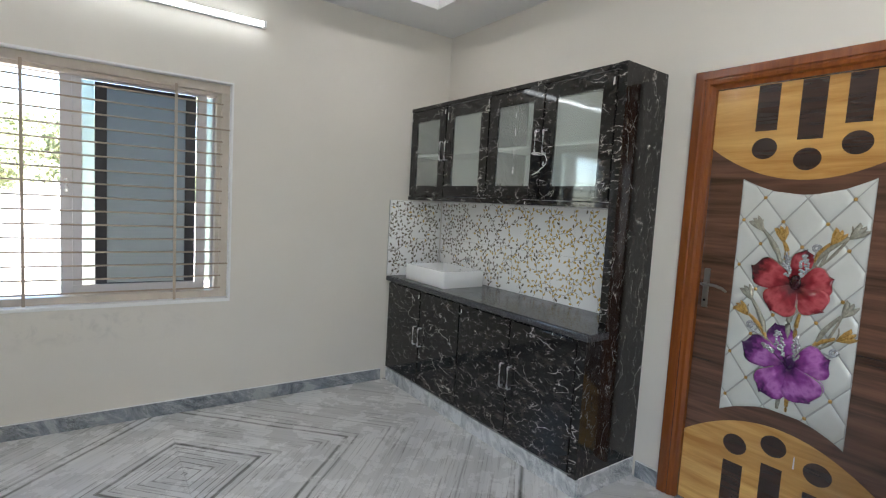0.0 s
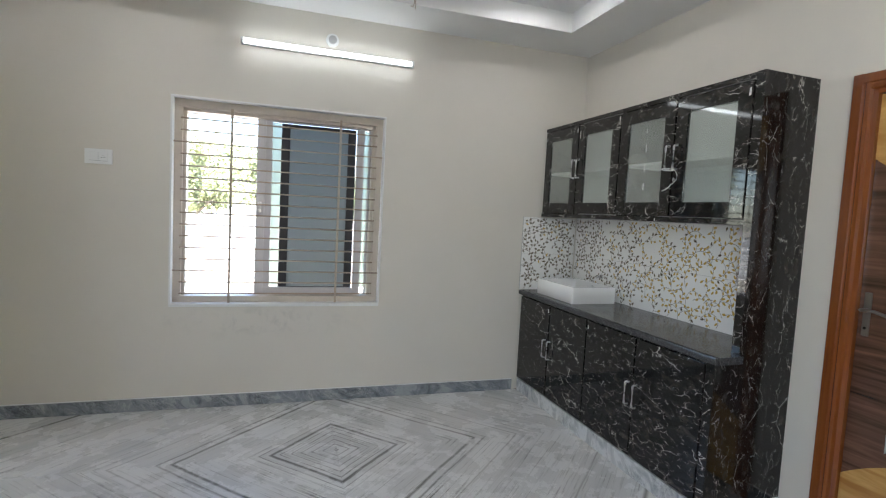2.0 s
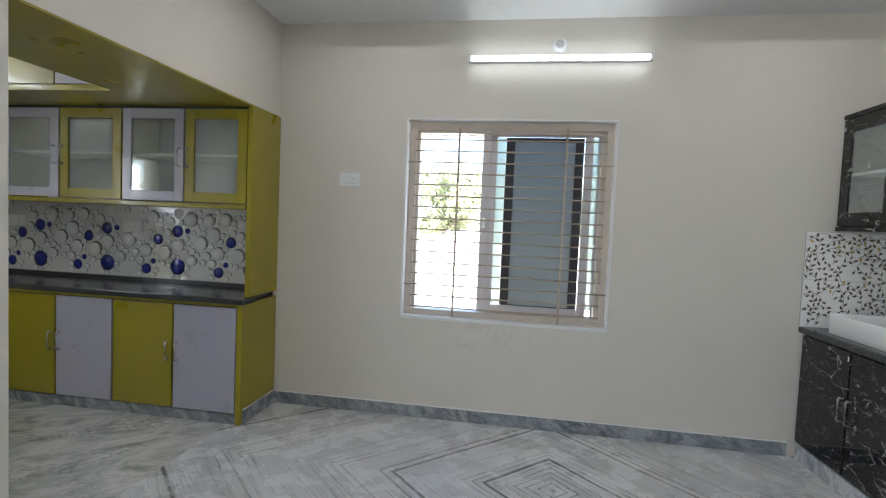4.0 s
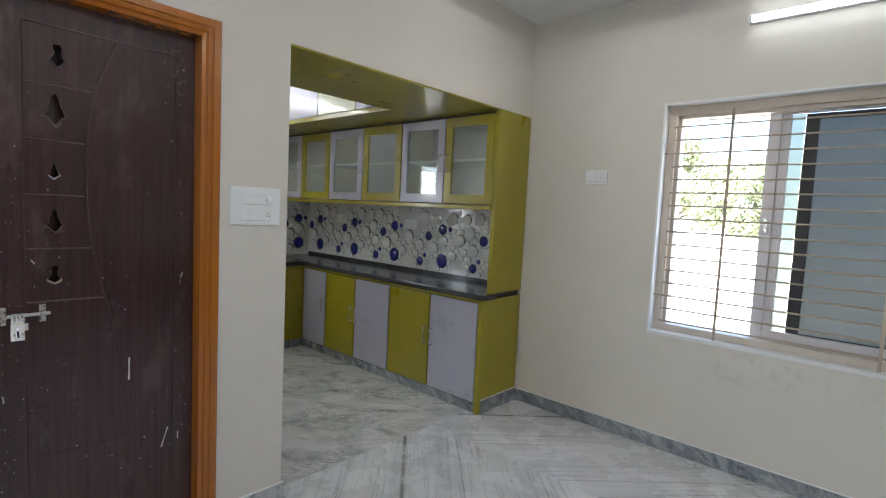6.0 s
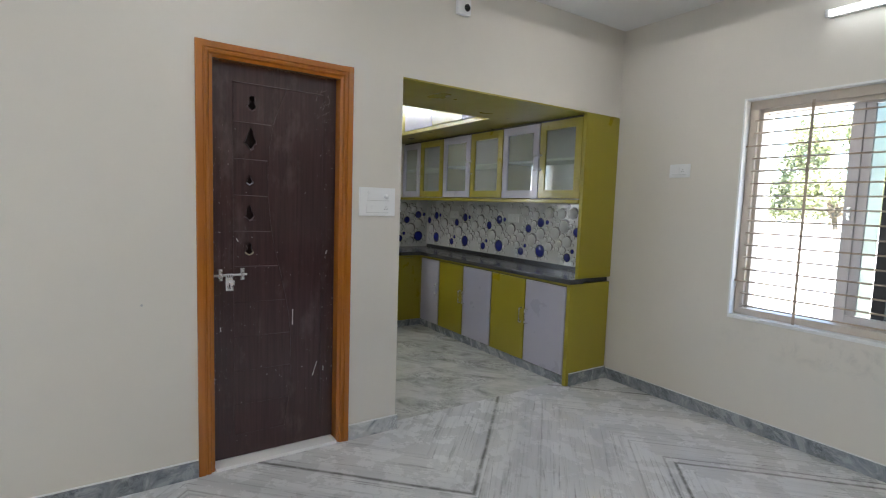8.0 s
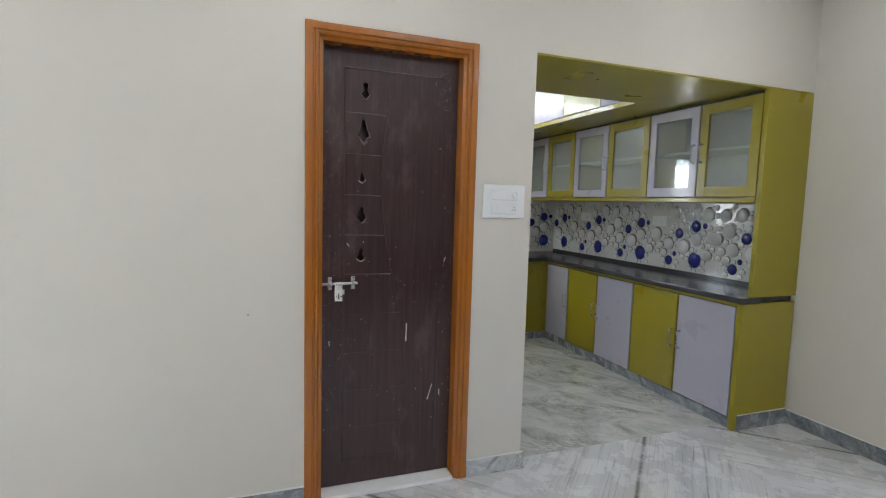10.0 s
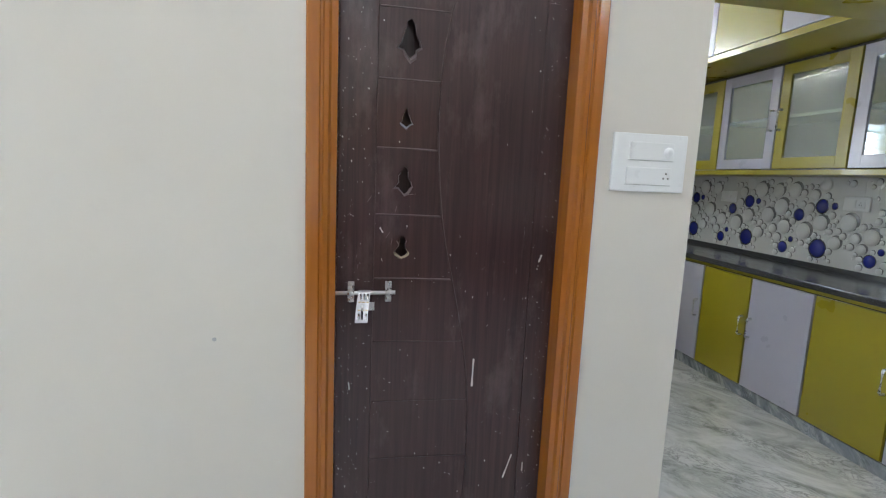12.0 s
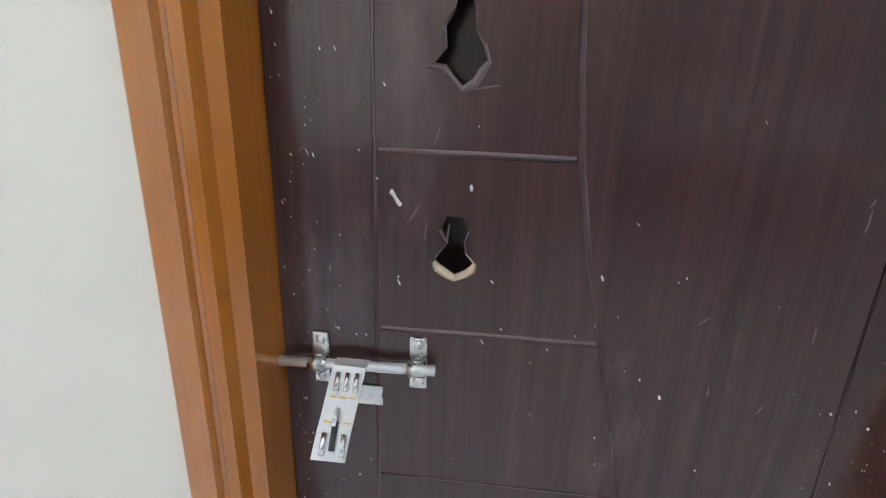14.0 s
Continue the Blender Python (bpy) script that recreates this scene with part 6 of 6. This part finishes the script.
for i in range(6):
    lil = i % 2 == 0
    hu = ux[i] + 0.032 if not lil else ux[i + 1] - 0.032
    glass_door(ku, kface(UF + 0.018), ux[i] + 0.006, ux[i + 1] - 0.006, 1.455, 2.074, LIL if lil else GRN, "lilac-grey framed glass door" if lil else "olive green framed glass door", 0.066, 0.018, hu, 1.69, 0.12)

# dark strips for the shade between and above the kitchen wall doors
bm = bmesh.new()
for x in ux[1:-1]:
    box(bm, x - 0.010, x + 0.010, UF + 0.0183, UF + 0.0197, 1.456, 2.067)
box(bm, KW + 0.01, -0.029, UF + 0.0183, UF + 0.0197, 2.0675, 2.0932)
part("gap_shade", bm, MAT["dark_gap"], ku)

loft = thing("loft_cabinet", "olive green storage loft with pale lift-up doors under the ceiling", "cabinet")
part("soffit_board", boxed(-0.70, -0.001, KIT_Y0 - 0.03, N - 0.003, 2.0940, 2.1035), GRN, loft, "glossy olive green soffit board")
part("cross_body", boxed(-0.698, -0.1405, 1.556, N - 0.003, 2.1040, 2.898), GRN, loft)
part("deck", boxed(KW + 0.003, -0.7005, 2.795, N - 0.003, 2.0940, 2.130, 0.002), GRN, loft)
part("body", boxed(KW + 0.003, -0.7005, 2.815, N - 0.003, 2.1305, 2.898), GRN, loft)
lx = [KW + 0.01, -2.148, -1.608, -1.101, -0.705]
for i in range(4):
    plain_door(loft, kface(2.8145), lx[i] + 0.003, lx[i + 1] - 0.003, 2.136, 2.890, LIL if i % 2 else GRN, "pale laminate loft door" if i % 2 else "olive green loft door", 0.016)


def bubble_tiles():
    """One printed tile, 0.605 m wide, repeated along the wall."""
    wide, z0, z1 = 0.605, 0.8705, 1.4175
    tall = z1 - z0
    face = lambda u, v, w: (u, N - 0.0115 - w, v)
    side_face = lambda u, v, w: (KW + 0.0115 + w, u, v)
    run = tile_run("tiles_kitchen", "glazed tiles printed with white and cobalt blue bubbles", KW + 0.012, -0.029, z0, z1, face, None, wide, 0.30, MAT["bubble_ground"])
    run2 = tile_run("tiles_kitchen_side", "glazed tiles printed with white and cobalt blue bubbles", 1.60, N - 0.0135, z0 - 0.03, z1, side_face, None, wide, 0.30, MAT["bubble_ground"])
    blue = [(0.00, 0.82, 0.036), (0.56, 0.87, 0.023), (0.655, 0.76, 0.012), (0.72, 0.45, 0.024), (0.99, 0.33, 0.027), (0.13, 0.32, 0.013), (0.86, 0.03, 0.012), (0.40, 0.03, 0.010)]
    rnd = random.Random(3)
    placed = [(u * wide, z1 - v * tall, r * 1.55, True) for u, v, r in blue]
    for size, tries in ((0.052, 60), (0.044, 160), (0.034, 260), (0.021, 400), (0.013, 500), (0.008, 300)):
        for k in range(tries):
            rr = size * rnd.uniform(0.9, 1.1)
            u, v = rnd.uniform(0, wide), rnd.uniform(z0 + rr * 0.4, z1 - rr * 0.4)
            ok = True
            for a, b, c, _ in placed:
                du = abs(u - a) % wide
                du = min(du, wide - du)
                if du * du + (v - b) ** 2 < ((rr + c) * (1.12 if size > 0.03 else 1.02)) ** 2:
                    ok = False
                    break
            if ok:
                placed.append((u, v, rr, False))
    for r, f, u0, u1, v0, start in ((run, face, KW + 0.014, -0.031, z0 + 0.002, -0.80), (run2, side_face, 1.602, N - 0.016, z0 - 0.028, 2.2)):
        bw, bb, bs, bn = bmesh.new(), bmesh.new(), bmesh.new(), bmesh.new()
        for n in range(-6, 6):
            for u, v, rr, is_blue in placed:
                uu = start + n * wide + u
                if uu - rr < u0 or uu + rr > u1 or v - rr < v0 or v + rr > z1 - 0.002:
                    continue
                if f is face and any(abs(uu - c) < 0.082 + rr and abs(v - 1.264) < 0.044 + rr for c in (-1.185, -2.225)):
                    continue
                # drawn shadow of each white bubble: a grey printed disc offset behind it
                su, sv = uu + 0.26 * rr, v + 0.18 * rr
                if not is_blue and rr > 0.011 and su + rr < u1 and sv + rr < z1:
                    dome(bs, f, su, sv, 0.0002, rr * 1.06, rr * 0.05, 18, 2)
                if is_blue:
                    dome(bn, f, uu, v, 0.0002, rr * 1.14, rr * 0.06, 18, 2)
                dome(bb if is_blue else bw, f, uu, v, 0.0, rr, rr * (0.30 if is_blue else 0.34), 18 if rr > 0.02 else 10, 5 if rr > 0.02 else 3)
        part("bubbles", bw, MAT["bubble"], r, "white bubble relief", smooth=True)["kind"] = "stuff"
        part("bubble_shades", bs, MAT["bubble_shade"], r, "printed grey shadows behind the bubbles", smooth=True)["kind"] = "stuff"
        part("blue_rims", bn, MAT["bubble_navy"], r, "dark navy rims round the blue bubbles", smooth=True)["kind"] = "stuff"
        part("blue_bubbles", bb, MAT["bubble_blue"], r, "cobalt blue bubble relief", smooth=True)["kind"] = "stuff"


bubble_tiles()

# ---- outside the window ----
structure("ground", boxed(-400, 400, -400, 600, -0.75, -0.55), MAT["sand"], "bright dry sandy ground outside", "ground")


def tree(x, y, height, spread, seed, mat, label):
    rnd = random.Random(seed)
    t = thing("tree", label, "tree", pose(x, y, -0.55), "trees outside the window")
    bm = bmesh.new()
    th = height * 0.30
    tube_path(bm, [(0, 0, 0), (0.05 * spread, 0, th * 0.5), (0, 0.04 * spread, th)], [0.045 * height * 0.6, 0.03 * height * 0.6, 0.022 * height * 0.6], 9)
    tips = []
    for k in range(9):
        a = 2 * math.pi * k / 9 + rnd.uniform(-0.3, 0.3)
        ln = spread * rnd.uniform(0.55, 1.0)
        z1 = th + (height - th) * rnd.uniform(0.05, 0.80)
        e = (ln * math.cos(a), ln * math.sin(a), z1)
        tube_path(bm, [(0, 0.04 * spread, th * rnd.uniform(0.75, 1.0)), (e[0] * 0.45, e[1] * 0.45, 0.5 * (th + z1)), e], [0.010 * height, 0.007 * height, 0.002 * height], 6)
        tips.append(e)
    part("trunk", bm, MAT["bark"], t, smooth=True)
    bm = bmesh.new()
    lumps = [(ex * rnd.uniform(0.3, 1.0), ey * rnd.uniform(0.3, 1.0), ez + rnd.uniform(-0.1, 0.12) * height) for ex, ey, ez in tips for _ in range(6)]
    for lx_, ly_, lz_ in lumps:
        rr = spread * rnd.uniform(0.16, 0.30)
        for k in range(150):
            d = Vector((rnd.gauss(0, 1), rnd.gauss(0, 1), rnd.gauss(0, 0.8)))
            d = d.normalized() * rr * rnd.uniform(0.5, 1.0)
            c = Vector((lx_, ly_, lz_)) + d
            s = 0.046 * spread * rnd.uniform(0.5, 1.0)
            n1 = Vector((rnd.gauss(0, 1), rnd.gauss(0, 1), rnd.gauss(0, 1))).normalized()
            n2 = n1.orthogonal().normalized()
            n1 = n1 * s
            n2 = n2 * s * 0.55
            bm.faces.new([bm.verts.new(c + p) for p in (-n1, n2, n1, -n2)])
    cr = part("crown", bm, mat, t, "uneven leafy crown")
    return t


bwall = tagged(new("boundary_wall"), "low whitewashed boundary wall across the sandy ground", "wall", kind="structure")
part("wall", boxed(-60, 60, 14.0, 14.2, -0.55, 1.03), MAT["ceiling"], bwall)
part("coping", boxed(-60, 60, 13.96, 14.24, 1.03, 1.075, 0.01), MAT["ceiling"], bwall)
for k, (x, y, h, s) in enumerate(((-13, 27, 6.8, 3.4), (-7.5, 30, 7.6, 3.6), (-2.5, 26, 5.2, 2.9), (3.5, 27, 5.0, 3.0), (8.5, 31, 8.6, 3.8), (13, 29, 6.2, 3.2), (18, 33, 8.0, 3.8), (-19, 33, 8.2, 4.0), (24, 36, 8.5, 4.2), (-26, 38, 8.5, 4.4), (0.5, 40, 7.2, 4.0), (-34, 40, 9.0, 5.0))):
    tree(x, y, h, s, 40 + k, MAT["leaf_light"] if k % 3 else MAT["leaf"], "leafy green tree standing on bright sandy ground")
for x, y in ((-6.2, 20.0),):
    pole = thing("utility_pole", "pale concrete utility pole on the sandy ground", "pole", pose(x, y, -0.55))
    part("shaft", tube_path(bmesh.new(), [(0, 0, 0), (0, 0, 3.5), (0, 0, 7.0)], [0.12, 0.10, 0.08], 10), MAT["concrete"], pole, smooth=True)
    part("cross_arm", boxed(-0.7, 0.7, -0.05, 0.05, 6.3, 6.4, 0.01), MAT["concrete"], pole)
